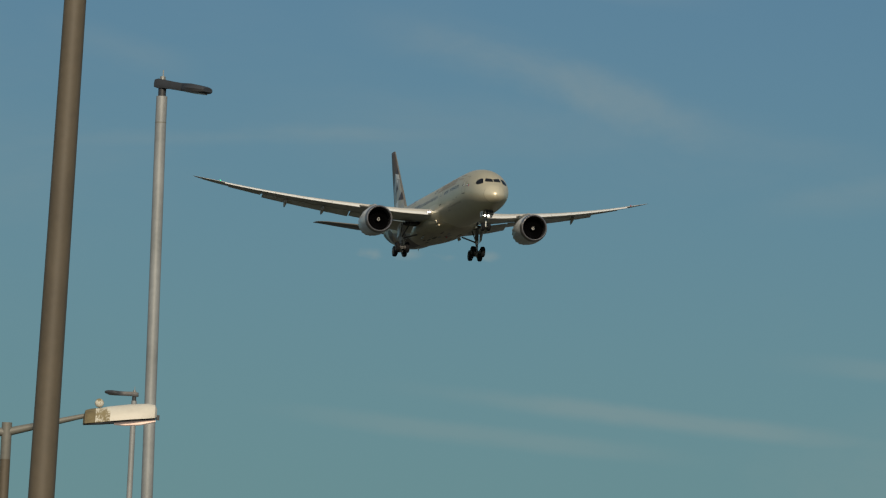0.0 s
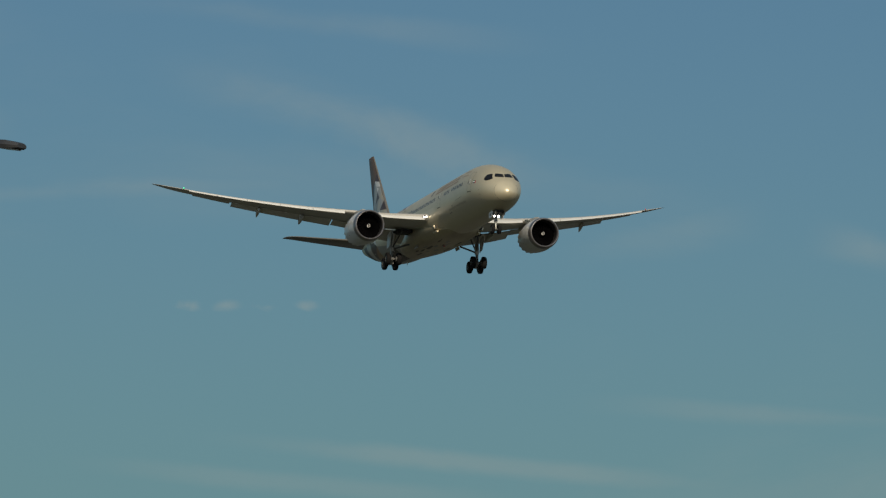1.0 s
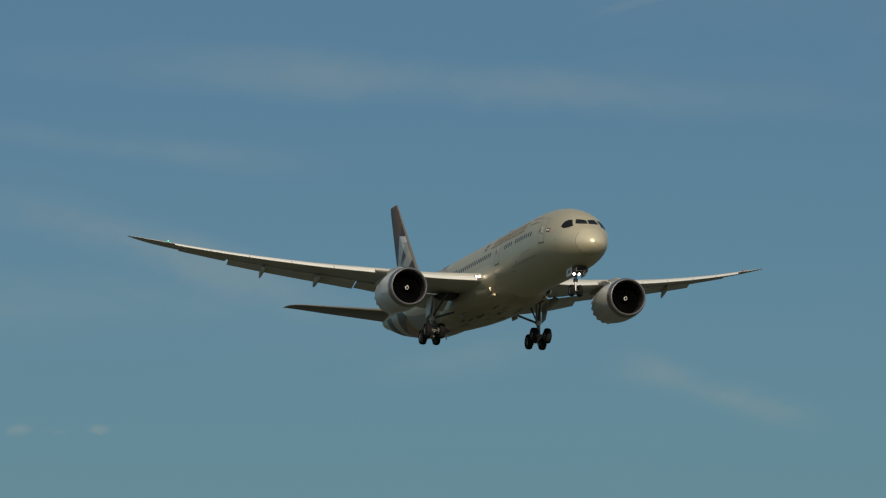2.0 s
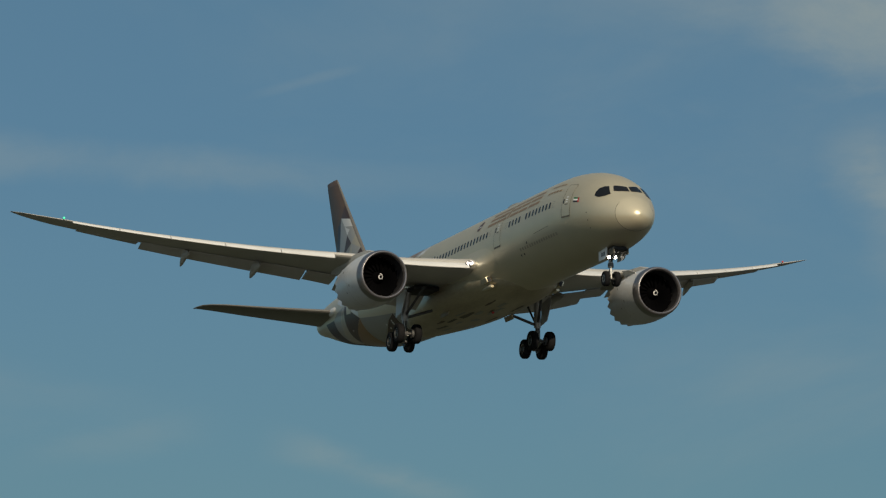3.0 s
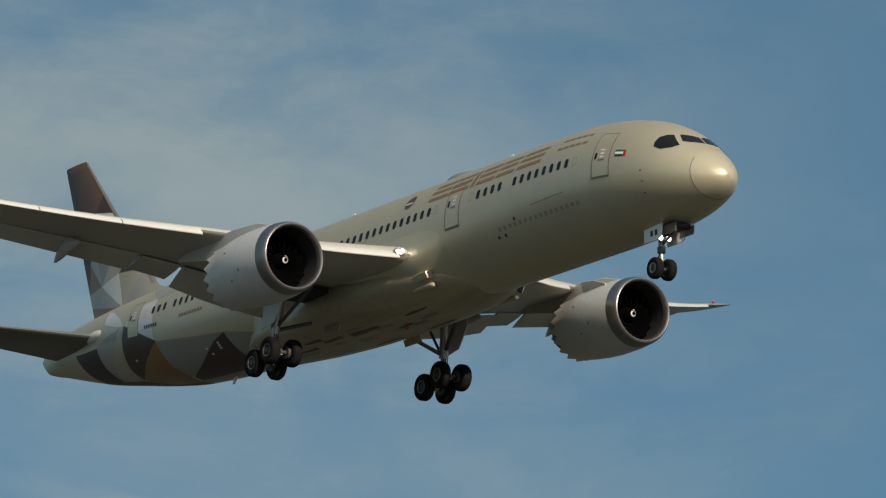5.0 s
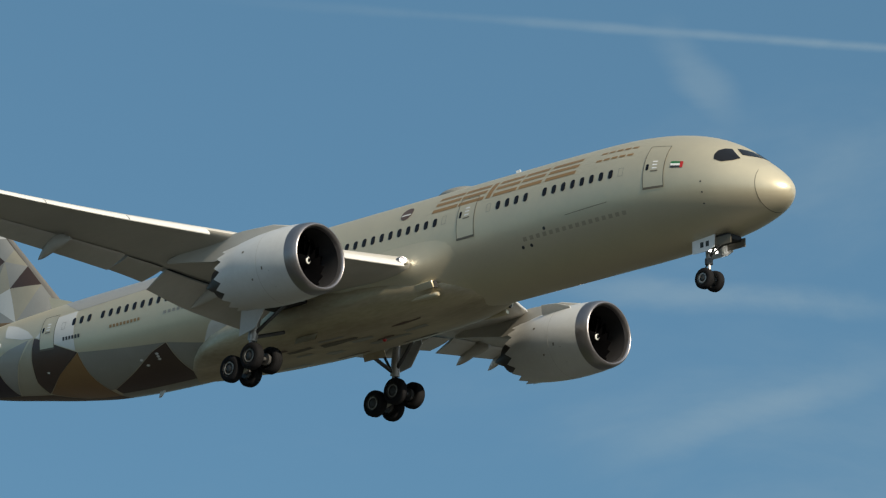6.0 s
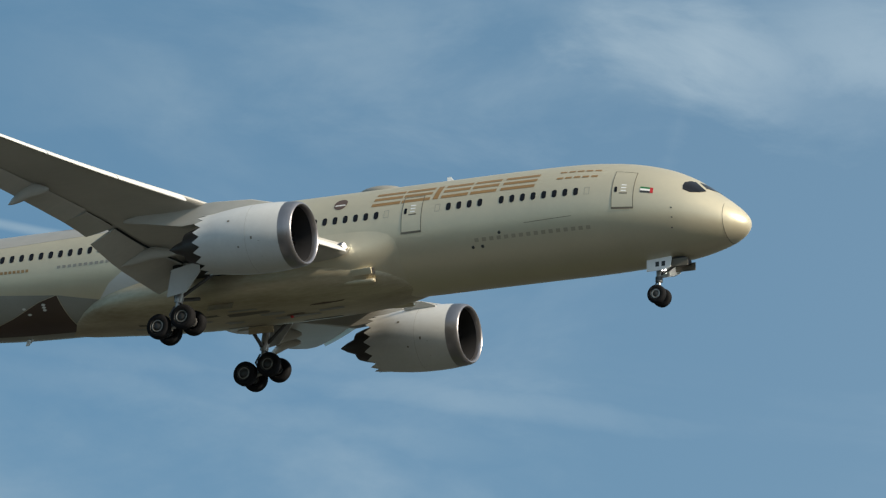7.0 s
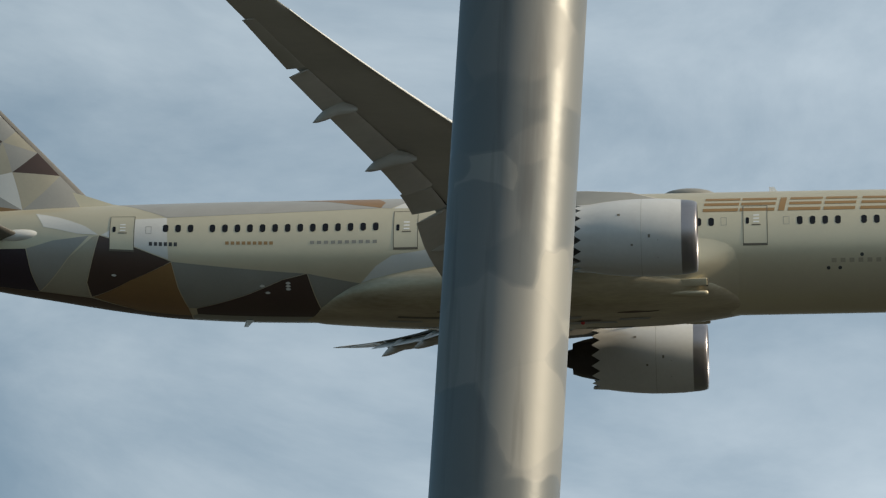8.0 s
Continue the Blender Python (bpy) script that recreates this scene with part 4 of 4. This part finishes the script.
def make_fin(plane):
    us = [0, 0.01, 0.03, 0.07, 0.13, 0.2, 0.3, 0.4, 0.5, 0.6, 0.7, 0.8, 0.9, 0.96, 1.0]
    rings = [[fin_point(u, v) for u in us] + [fin_point(u, v, 0, 1) for u in us[-2:0:-1]] for v in [k / 12 for k in range(13)]]
    top = [Vector((p.x - 0.22 if k < 6 or k > 20 else p.x, p.y * 0.45, p.z + 0.13)) for k, p in enumerate(rings[-1])]
    fin = part("tail_fin", loft(bmesh.new(), rings + [top], cap0=True, cap1=True), UMBER, plane, "tall swept fin painted in angular facets")
    # dorsal fillet
    bm = bmesh.new()
    loft(bm, [[(x, s * w, z) for s, z in ((-1, z0), (-0.6, z1), (0.6, z1), (1, z0))] for x, w, z0, z1 in ((-48.2, 0.05, 2.85, 2.95), (-49.4, 0.16, 2.8, 3.1), (-50.6, 0.26, 2.7, 3.5), (-51.6, 0.32, 2.6, 3.8))], closed=True, cap0=True, cap1=True)
    part("dorsal_fillet", bm, PAINT, fin)
    # leading edge strip
    part("fin_leading_edge", loft(bmesh.new(), [[fin_point(u, v, 0.012, s) for u, s in ((0.05, -1), (0.03, -1), (0.01, -1), (0, -1), (0.01, 1), (0.03, 1), (0.05, 1))] for v in [k / 12 for k in range(13)]], closed=False), STABGREY, fin)
    # facets: corners on the flank as (u, v)
    k = {"a": (0.05, 0.02), "b": (0.05, 0.13), "c": (0.05, 0.24), "d": (0.05, 0.37), "e": (0.06, 0.49), "f": (0.51, 0.05), "g": (0.39, 0.26), "h": (0.27, 0.43), "i": (0.72, 0.22), "j": (0.68, 0.35), "k": (0.33, 0.51), "l": (0.34, 0.59), "m": (0.19, 0.55), "n": (0.49, 0.62), "o": (0.83, 0.38), "p": (0.98, 0.20), "q": (0.98, 0.12), "r": (0.98, 0.01), "s": (0.98, 0.40), "t": (0.45, 0.00), "u": (0.06, 0.57), "v": (0.39, 0.67), "w": (0.06, 0.64), "x": (0.06, 0.77), "y": (0.42, 0.76), "z": (0.98, 0.97), "A": (0.06, 0.97), "B": (0.98, 0.60), "C": (0.62, 0.62)}
    faces = (("abf", STONE), ("atf", STONE), ("bcf", STONE), ("cgf", SAND), ("cdg", BROWN), ("dhg", STONE), ("deh", SAND), ("ghi", SAND), ("gif", PEARL), ("ifq", STONE), ("ipq", SAND), ("ijo", STONE), ("iop", OCHRE), ("osp", UMBER), ("ftq", OCHRE), ("tqr", OCHRE), ("ehk", STONE), ("emk", STONE), ("mlk", PEARL), ("hkj", BROWN), ("hji", TAUPE), ("kln", STONE), ("knj", STONE), ("njo", STONE), ("noC", PURPLE), ("osC", PURPLE), ("sBC", UMBER), ("uvl", PEARL), ("uml", STONE), ("ume", STONE), ("lvn", STONE), ("uwv", PEARL), ("wxv", BROWN), ("vnC", BROWN), ("vCy", UMBER), ("xvy", UMBER), ("CBy", UMBER), ("Bzy", UMBER), ("xyz", UMBER), ("xzA", UMBER))
    for names, mat in faces:
        bm = bmesh.new()
        cs = [k[c] for c in names]
        n = 6
        grid = {}
        for a in range(n + 1):
            for b in range(n + 1 - a):
                w = (a / n, b / n, 1 - a / n - b / n)
                grid[a, b] = bm.verts.new(fin_point(sum(q * p[0] for q, p in zip(w, cs)), sum(q * p[1] for q, p in zip(w, cs)), 0.012))
        for a in range(n):
            for b in range(n - a):
                bm.faces.new((grid[a, b], grid[a + 1, b], grid[a, b + 1]))
                if a + b < n - 1:
                    bm.faces.new((grid[a + 1, b], grid[a + 1, b + 1], grid[a, b + 1]))
        bmesh.ops.recalc_face_normals(bm, faces=bm.faces)
        part("paint_facet", bm, mat, fin)


def make_stabiliser(plane, side):
    rings = []
    for y, xle, c, z, th in ((0.6, -52.6, 7.0, 0.82, 0.1), (1.9, -53.5, 6.3, 0.98, 0.1), (4.0, -55.1, 5.2, 1.27, 0.095), (6.5, -57.1, 4.0, 1.65, 0.09), (8.6, -58.9, 2.9, 2.0, 0.09), (9.4, -59.8, 2.3, 2.13, 0.085), (9.8, -60.7, 1.7, 2.21, 0.08), (9.95, -61.8, 0.95, 2.25, 0.08)):
        rings.append([(xle - c * u, side * y, z + c * th * w) for u, w in aerofoil()])
    stab = part("tailplane", loft(bmesh.new(), rings, cap0=True, cap1=True), STABGREY, plane, "swept dark grey tailplane")
    bm = bmesh.new()
    bmesh.ops.create_uvsphere(bm, u_segments=16, v_segments=10, radius=0.4, matrix=Matrix.Translation((-53.6, side * 2.0, 0.98)) @ Matrix.Diagonal((3.0, 0.8, 0.8, 1)))
    part("tailplane_fairing", bm, PEARL, stab)


def bars(plane, name, x0, x1, a0, a1, count, mat, gap=0.25, lean=0.0, strokes=1, off=0.011):
    """Plain bars in place of lettering, one thing apiece on the hull."""
    pitch = (x1 - x0) / count
    for k in range(count):
        xa, xb = x0 + pitch * k, x0 + pitch * (k + 1 - gap)
        h = (a1 - a0) * 0.2 if strokes > 1 else a1 - a0
        for s in range(strokes):
            lo = a0 + (a1 - a0 - h) * s / max(1, strokes - 1)
            part(name, on_hull([(xa + lean * (lo - a0), lo), (xb + lean * (lo - a0), lo), (xb + lean * (lo + h - a0), lo + h), (xa + lean * (lo + h - a0), lo + h)], off), mat, plane)


def make_livery(plane):
    patches = FACETS
    for mat, pts in patches:
        part("paint_facet", on_hull(pts, {OCHRE: 0.009, BROWN: 0.007}.get(mat, 0.005)), mat, plane)
    for x0, x1 in ((-20.62, -18.95), (-18.85, -17.2), (-16.55, -15.0), (-14.85, -13.35), (-13.1, -11.15)):
        bars(plane, "title_bar", x0, x1, 26, 46, 1, GOLD, 0.0, 0.008, 3)
    bars(plane, "title_bar", -17.02, -16.72, 26, 46, 1, GOLD, 0.0, 0.008, 1)
    bars(plane, "script_bar", -9.95, -7.5, 33, 46, 5, GOLD, 0.25, 0.008, 2)
    bars(plane, "slogan_bar", -14.5, -7.7, -26.5, -22.5, 16, FAINT, 0.45)
    bars(plane, "caption_bar", -39.45, -36.1, LOW - 0.5, LOW + 2.6, 10, TAUPE, 0.4)
    bars(plane, "web_bar", -43.55, -41.15, LOW - 0.8, LOW + 2.4, 9, GOLD, 0.35)
    bars(plane, "registration_bar", -47.25, -45.8, LOW - 3, LOW + 1, 6, INK, 0.35)
    part("crest", on_hull(rounded(-22.55, 36.5, 0.75, 0.85, pull=0.48), 0.012), CREST, plane, "small maroon emblem")
    part("crest_band", on_hull([(-22.9, 33.5), (-22.2, 33.5), (-22.3, 35.5), (-22.8, 35.5)], 0.018), PEARL, plane)
    part("flag_red", on_hull([(-4.61, 12.5), (-4.45, 12.5), (-4.45, 20), (-4.61, 20)], 0.013), RED, plane)
    for k, m in enumerate((INK, WHITE, GREEN)):
        part("flag_band", on_hull([(-5.13, 12.5 + 2.5 * k), (-4.61, 12.5 + 2.5 * k), (-4.61, 15 + 2.5 * k), (-5.13, 15 + 2.5 * k)], 0.013), m, plane)
    for x, a in ((-13.05, -19.5), (-14.65, -31.5), (-14.1, -31.5), (-3.48, -4), (-3.48, -17), (-3.55, -31), (-24.6, -20)):
        part("sensor_port", on_hull(rounded(x, a, 0.18 if x < -10 else 0.1, 0.18 if x < -10 else 0.1, pull=0.49), 0.014), INK, plane)
    part("hull_panel_line", on_hull([(-11.6, -13.2), (-8.9, -11.4), (-8.9, -10.9), (-11.6, -12.7)], 0.01), SEAM, plane)
    for x, a in ((-41.8, -40), (-41.55, -47), (-40.55, -37), (-40.55, -40), (-40.55, -43), (-49.0, -36)):
        part("drain_mark", on_hull(rounded(x, a, 0.26, 0.14), 0.014), PEARL, plane)
    bm = bmesh.new()
    bmesh.ops.create_uvsphere(bm, u_segments=24, v_segments=10, radius=1.0, matrix=Matrix.Translation((-21.3, 0, 2.92)) @ Matrix.Diagonal((1.35, 0.75, 0.38, 1)))
    part("antenna_dome", bm, TAUPE, plane, "low dome on the crown")
    for x in (-16.9, -31.0):
        bm = bmesh.new()
        loft(bm, [[(x, -0.03, 2.9), (x - 0.5, -0.03, 2.9), (x - 0.5, 0.03, 2.9), (x, 0.03, 2.9)], [(x - 0.3, -0.015, 3.35), (x - 0.55, -0.015, 3.35), (x - 0.55, 0.015, 3.35), (x - 0.3, 0.015, 3.35)]], cap1=True)
        part("blade_antenna", bm, WHITE, plane)
    for x, z in ((-42.4, -2.95), (-1.4, -2.1)):
        bm = bmesh.new()
        loft(bm, [[(x, -0.03, z + 0.06), (x - 0.4, -0.03, z + 0.06), (x - 0.4, 0.03, z + 0.06), (x, 0.03, z + 0.06)], [(x - 0.3, -0.015, z - 0.28), (x - 0.5, -0.015, z - 0.28), (x - 0.5, 0.015, z - 0.28), (x - 0.3, 0.015, z - 0.28)]], cap1=True)
        part("drain_mast", bm, PEARL, plane)


LOW = 0.3
FACETS = [
    (BROWN, [(-49.7, 7.5), (-46.18, -18), (-48.2, -40), (-50.2, -68), (-50.35, -48), (-50.1, -27)]),
    (OCHRE, [(-50.15, -68.5), (-48.2, -40), (-46.18, -18.5), (-45.9, -45), (-45.5, -70), (-45.4, -84), (-48.0, -84)]),
    (BROWN, [(-45.1, -70), (-42.6, -50), (-40.82, -34), (-39.62, -28), (-39.06, -67), (-39.0, -80), (-45.1, -80)]),
    (TAUPE, [(-46.16, -18.2), (-40.81, -26.3), (-39.7, -27.9), (-40.82, -33.6), (-42.6, -49.5), (-45.12, -69.6), (-45.45, -69.6), (-45.86, -45)]),
    (TAUPE, [(-39.58, -28), (-37.08, -38), (-36.8, -76), (-38.95, -76), (-39.02, -66.9)]),
    (PEARL, [(-37.05, -38), (-36.31, -22), (-35.5, -12), (-33.5, -6.5), (-33.5, -42)]),
    (PEARL, [(-52.96, 45), (-51.81, 34.7), (-50.4, 19), (-49.75, 8), (-50.8, 9.3), (-52.48, 18.9)]),
    (SAND, [(-52.74, -72), (-51.2, -20), (-50.0, 6), (-49.74, 7), (-50.14, -27), (-50.39, -48), (-50.3, -70)]),
    (STONE, [(-53.30, -11), (-52.0, 0), (-50.2, 7), (-51.25, -20), (-52.78, -71), (-53.1, -40)]),
    (PURPLE, [(-56.5, -16), (-53.34, -11.2), (-53.14, -40), (-52.8, -72), (-55.5, -77)]),
    (STONE, [(-49.0, 66), (-47.6, 44), (-46.44, 31), (-36.1, 41.3), (-35.6, 40.5), (-34.6, 55), (-34.3, 66)]),
    (OCHRE, [(-40.6, 66), (-38.93, 60), (-37.31, 48), (-36.1, 41.5), (-35.9, 52), (-36.3, 66)]),
    (PEARL, [(-35.5, 40), (-34.2, 40), (-34.2, 67), (-34.5, 60)]),
    (PEARL, [(-49.6, 8), (-48.14, 28.6), (-46.44, 30.5), (-46.31, -16)]),
    (TAUPE, [(-45.35, -84.3), (-45.08, -80.3), (-39.0, -80.3), (-38.9, -76.3), (-36.8, -76.3), (-36.2, -105), (-45.4, -105)]),
    (UMBER, [(-55.6, -77.5), (-52.7, -72.5), (-50.2, -71), (-48.05, -84.4), (-45.42, -84.4), (-45.42, -105), (-56.0, -105)]),
]


def make_airplane():
    plane = thing("airplane", "twin engine airliner in champagne paint with lowered landing gear", "airplane")
    make_fuselage(plane)
    make_belly(plane)
    for side in (-1, 1):
        make_wing(plane, side)
        make_engine(plane, side)
        make_main_gear(plane, side)
        make_stabiliser(plane, side)
    make_nose_gear(plane)
    make_fin(plane)
    make_cockpit(plane)
    make_doors(plane)
    make_windows(plane)
    make_livery(plane)
    return plane


airplane = make_airplane()


# ---- lamp posts ----
def led_head(parent, top, way, length=0.63, droop=0.075):
    """A flat street light casting that points along way (degrees)."""
    a = radians(way)
    d, s = Vector((math.cos(a), math.sin(a), 0)), Vector((-math.sin(a), math.cos(a), 0))
    rings = []
    for u, w, z0, z1 in ((-0.14, 0.045, -0.05, 0.035), (-0.05, 0.06, -0.06, 0.05), (0.08, 0.06, -0.05, 0.045), (0.3, 0.062, -0.055, 0.035), (0.5, 0.075, -0.06, 0.03), (0.56, 0.12, -0.06, 0.03), (0.75, 0.15, -0.06, 0.035), (0.9, 0.14, -0.05, 0.025), (1.0, 0.09, -0.035, 0.01)):
        p = Vector(top) + d * (u * length)
        rings.append([p + s * (w * q) + Vector((0, 0, 0.14 + z0 + (z1 - z0) * h - droop * u)) for q, h in ((-0.9, 0.0), (0.9, 0.0), (1.0, 0.45), (0.7, 1.0), (-0.7, 1.0), (-1.0, 0.45))])
    part("luminaire", loft(bmesh.new(), rings, cap0=True, cap1=True), LEDBODY, parent, "dark flat luminaire casting")
    part("spigot", tube(bmesh.new(), Vector(top) + Vector((0, 0, -0.09)), Vector(top) + Vector((0, 0, 0.14)), 0.045), LEDBODY, parent)
    part("photocell", tube(bmesh.new(), Vector(top) + Vector((0, 0, 0.18)), Vector(top) + Vector((0, 0, 0.22)), 0.034, 0.03), GALV, parent)
    part("aerial", tube(bmesh.new(), Vector(top) + Vector((0.02, 0, 0.21)), Vector(top) + Vector((0.02, 0, 0.29)), 0.008, n=6), MATTEZINC, parent)
    part("led_lens", box(bmesh.new(), Vector(top) + d * (0.75 * length) + Vector((0, 0, 0.08 - 0.77 * droop)), (0.17, 0.18, 0.012), Euler((0, math.atan(droop / length), a))), STONE, parent)


def lamp_post(place, height, radius, way, label, lean=(0, 0), skin=None, droop=0.075):
    skin = skin or MATTEZINC
    post = thing("street_lamp", label, "street lamp", "galvanised street lamps")
    p = Vector((place[0], place[1], 0))
    top = p + Vector((lean[0], lean[1], height))
    part("base_section", tube(bmesh.new(), p, p + Vector((0, 0, 1.4)), radius * 1.6, radius * 1.55, 24), skin, post)
    top_end = top - Vector((0, 0, 0.005))
    joint = top - Vector((0, 0, 0.30))
    part("shaft", tube(bmesh.new(), p + Vector((0, 0, 1.38)), joint, radius * 1.12, radius * 0.99, 40), skin, post, "galvanised steel shaft with patchy spangle")
    part("collar", tube(bmesh.new(), joint - Vector((0, 0, 0.008)), joint + Vector((0, 0, 0.004)), radius * 1.015, radius * 1.015, 24), DULLZINC, post)
    part("top_section", tube(bmesh.new(), joint, top_end, radius, radius * 0.99, 24), skin, post)
    led_head(post, top, way, droop=droop)
    return post


def make_posts():
    lamp_post((-59.27, 9.39), 9.37, 0.0625, 45, "grey galvanised street lamp with dark flat head", lean=(0, -0.10))
    lamp_post((-113.65, 17.54), 8.63, 0.060, 257, "distant grey street lamp with dark flat head", droop=-0.03)
    lamp_post((-34.766, 17.684), 9.074, 0.0605, 10, "grey galvanised street lamp with dark flat head", lean=(0.017, 0.02), droop=0.155)
    lamp_post((-20.05, 15.77), 12.4, 0.060, 60, "grey galvanised street lamp with dark flat head", lean=(0.24, 0.3))
    lamp_post((-0.331, 4.89), 9.0, 0.0580, 90, "scuffed galvanised street lamp close to the camera", lean=(0.08, 0), skin=GALV)
    # brown mast
    mast = thing("mast", "tall brown painted steel mast", "mast")
    part("shaft", tube(bmesh.new(), (-41.614, 5.657, 0), (-41.594, 5.892, 14.0), 0.122, 0.062, 32), OLDPOLE, mast)
    part("base_plate", box(bmesh.new(), (-41.614, 5.657, 0.02), (0.5, 0.5, 0.04), bevel=0.01), OLDPOLE, mast)
    part("cap", tube(bmesh.new(), (-41.594, 5.892, 14.0), (-41.594, 5.892, 14.06), 0.07, 0.05), OLDPOLE, mast)
    old_lamp()


def old_lamp():
    """An old lantern on a bracket arm."""
    old = thing("street_lamp", "old street lamp with weathered cream lantern on a bracket", "street lamp")
    side = Vector((0.156, 0.988, 0.0))
    foot, centre = Vector((-51.56, 6.70, 0)), Vector((-51.41, 7.81, 5.41))
    head = foot + Vector((0, 0.03, 5.275))
    part("column", tube(bmesh.new(), foot, foot + Vector((0, 0.03, 4.92)), 0.058, 0.05, 24), OLDPOLE, old)
    part("column_top", tube(bmesh.new(), foot + Vector((0, 0.03, 4.92)), head, 0.05, 0.05, 24), DULLZINC, old)
    part("bracket", tube(bmesh.new(), head + Vector((0, 0, -0.10)) - side * 0.02, centre - side * 0.33 + Vector((0, 0, -0.03)), 0.042, 0.022), DULLZINC, old)
    part("bracket_stub", tube(bmesh.new(), head + Vector((0, 0, -0.10)), head - side * 0.5 + Vector((0, 0, -0.06)), 0.042, 0.035), DULLZINC, old)

    def shell(rows):
        rings = []
        cross = Vector((-side.y, side.x, 0))
        for u, w, z0, z1 in rows:
            p = centre + side * u + Vector((0, 0, 0.075 * u - 0.012))
            rings.append([p + cross * (w * math.cos(t)) + Vector((0, 0, z0 if math.sin(t) < 0 else z0 + (z1 - z0) * math.sin(t))) for t in (2 * math.pi * i / 20 for i in range(20))])
        return loft(bmesh.new(), rings, cap0=True, cap1=True)
    lantern = part("lantern_shell", shell([(-0.10, 0.13, -0.06, 0.09), (0.1, 0.14, -0.05, 0.105), (0.26, 0.13, -0.045, 0.105), (0.33, 0.10, -0.04, 0.09), (0.35, 0.05, -0.03, 0.05)]), LANTERN, old, "cream lantern shell")
    part("lantern_neck", shell([(-0.36, 0.05, -0.07, 0.0), (-0.34, 0.09, -0.075, 0.06), (-0.28, 0.10, -0.07, 0.072), (-0.24, 0.104, -0.068, 0.074)]), LICHEN, old, "lichen covered rear of the lantern")
    part("speckled_band", shell([(-0.24, 0.104, -0.068, 0.074), (-0.2, 0.108, -0.067, 0.076), (-0.10, 0.13, -0.06, 0.09)]), SPECKLED, old, "cream band speckled with lichen")
    part("rim", shell([(-0.36, 0.06, -0.085, -0.066), (-0.2, 0.12, -0.082, -0.062), (0.1, 0.145, -0.07, -0.05), (0.34, 0.10, -0.06, -0.038)]), LEDBODY, lantern)
    part("bowl", shell([(-0.06, 0.08, -0.09, -0.07), (0.05, 0.11, -0.102, -0.06), (0.2, 0.12, -0.10, -0.05), (0.34, 0.09, -0.075, -0.04)]), DIFFUSER, lantern, "faintly lit lantern bowl")
    bm = bmesh.new()
    bmesh.ops.create_uvsphere(bm, u_segments=14, v_segments=8, radius=0.045, matrix=Matrix.Translation(centre + side * -0.21 + Vector((0, 0, 0.095))))
    part("photocell", bm, SPECKLED, old)
    part("latch", box(bmesh.new(), centre + side * 0.36 + Vector((0, 0, -0.02)), (0.02, 0.03, 0.05)), LEDBODY, old)


make_posts()


# ---- everything that moves ----
AIRPLANE_ROWS = [  # seconds, place of the nose in metres, turn in degrees
    (0.0, -631.51, 140.43, 62.91, 0.24, -2.69, 0.64),
    (0.5, -593.81, 142.04, 62.78, 0.40, -3.15, 0.83),
    (1.0, -547.55, 142.85, 61.52, -0.11, -3.40, 0.86),
    (1.5, -482.84, 139.00, 59.27, -0.01, -3.40, 0.70),
    (1.7, -458.02, 137.30, 57.95, -0.17, -3.32, 0.57),
    (2.8, -331.36, 127.57, 50.53, -0.27, -3.18, 0.37),
    (3.0, -314.45, 126.37, 50.70, -0.11, -3.08, 0.41),
    (3.5, -282.29, 127.12, 51.15, -0.04, -2.96, 0.30),
    (4.0, -248.47, 127.80, 51.28, 0.15, -3.01, 0.56),
    (4.5, -214.59, 131.03, 51.77, -0.08, -2.66, 0.20),
    (4.7, -203.70, 134.01, 52.39, -0.07, -2.68, -0.26),
    (5.8, -158.43, 165.96, 63.17, -0.31, -2.67, -0.86),
    (6.0, -155.31, 180.59, 65.03, -0.57, -2.86, -0.70),
    (6.5, -144.05, 219.21, 74.69, -0.49, -2.93, -0.39),
    (7.0, -106.09, 244.34, 78.98, -0.64, -3.09, 0.07),
    (7.5, -52.06, 246.82, 77.88, -0.72, -3.24, 0.44),
    (7.8, -12.85, 247.32, 79.74, -0.47, -3.14, 0.15),
    (8.0, 14.99, 247.61, 79.67, -0.35, -2.74, -0.81),
]


def motions():
    walk(airplane, [(t, pose(x, y, z, rx, ry, rz)) for t, x, y, z, rx, ry, rz in AIRPLANE_ROWS])


motions()
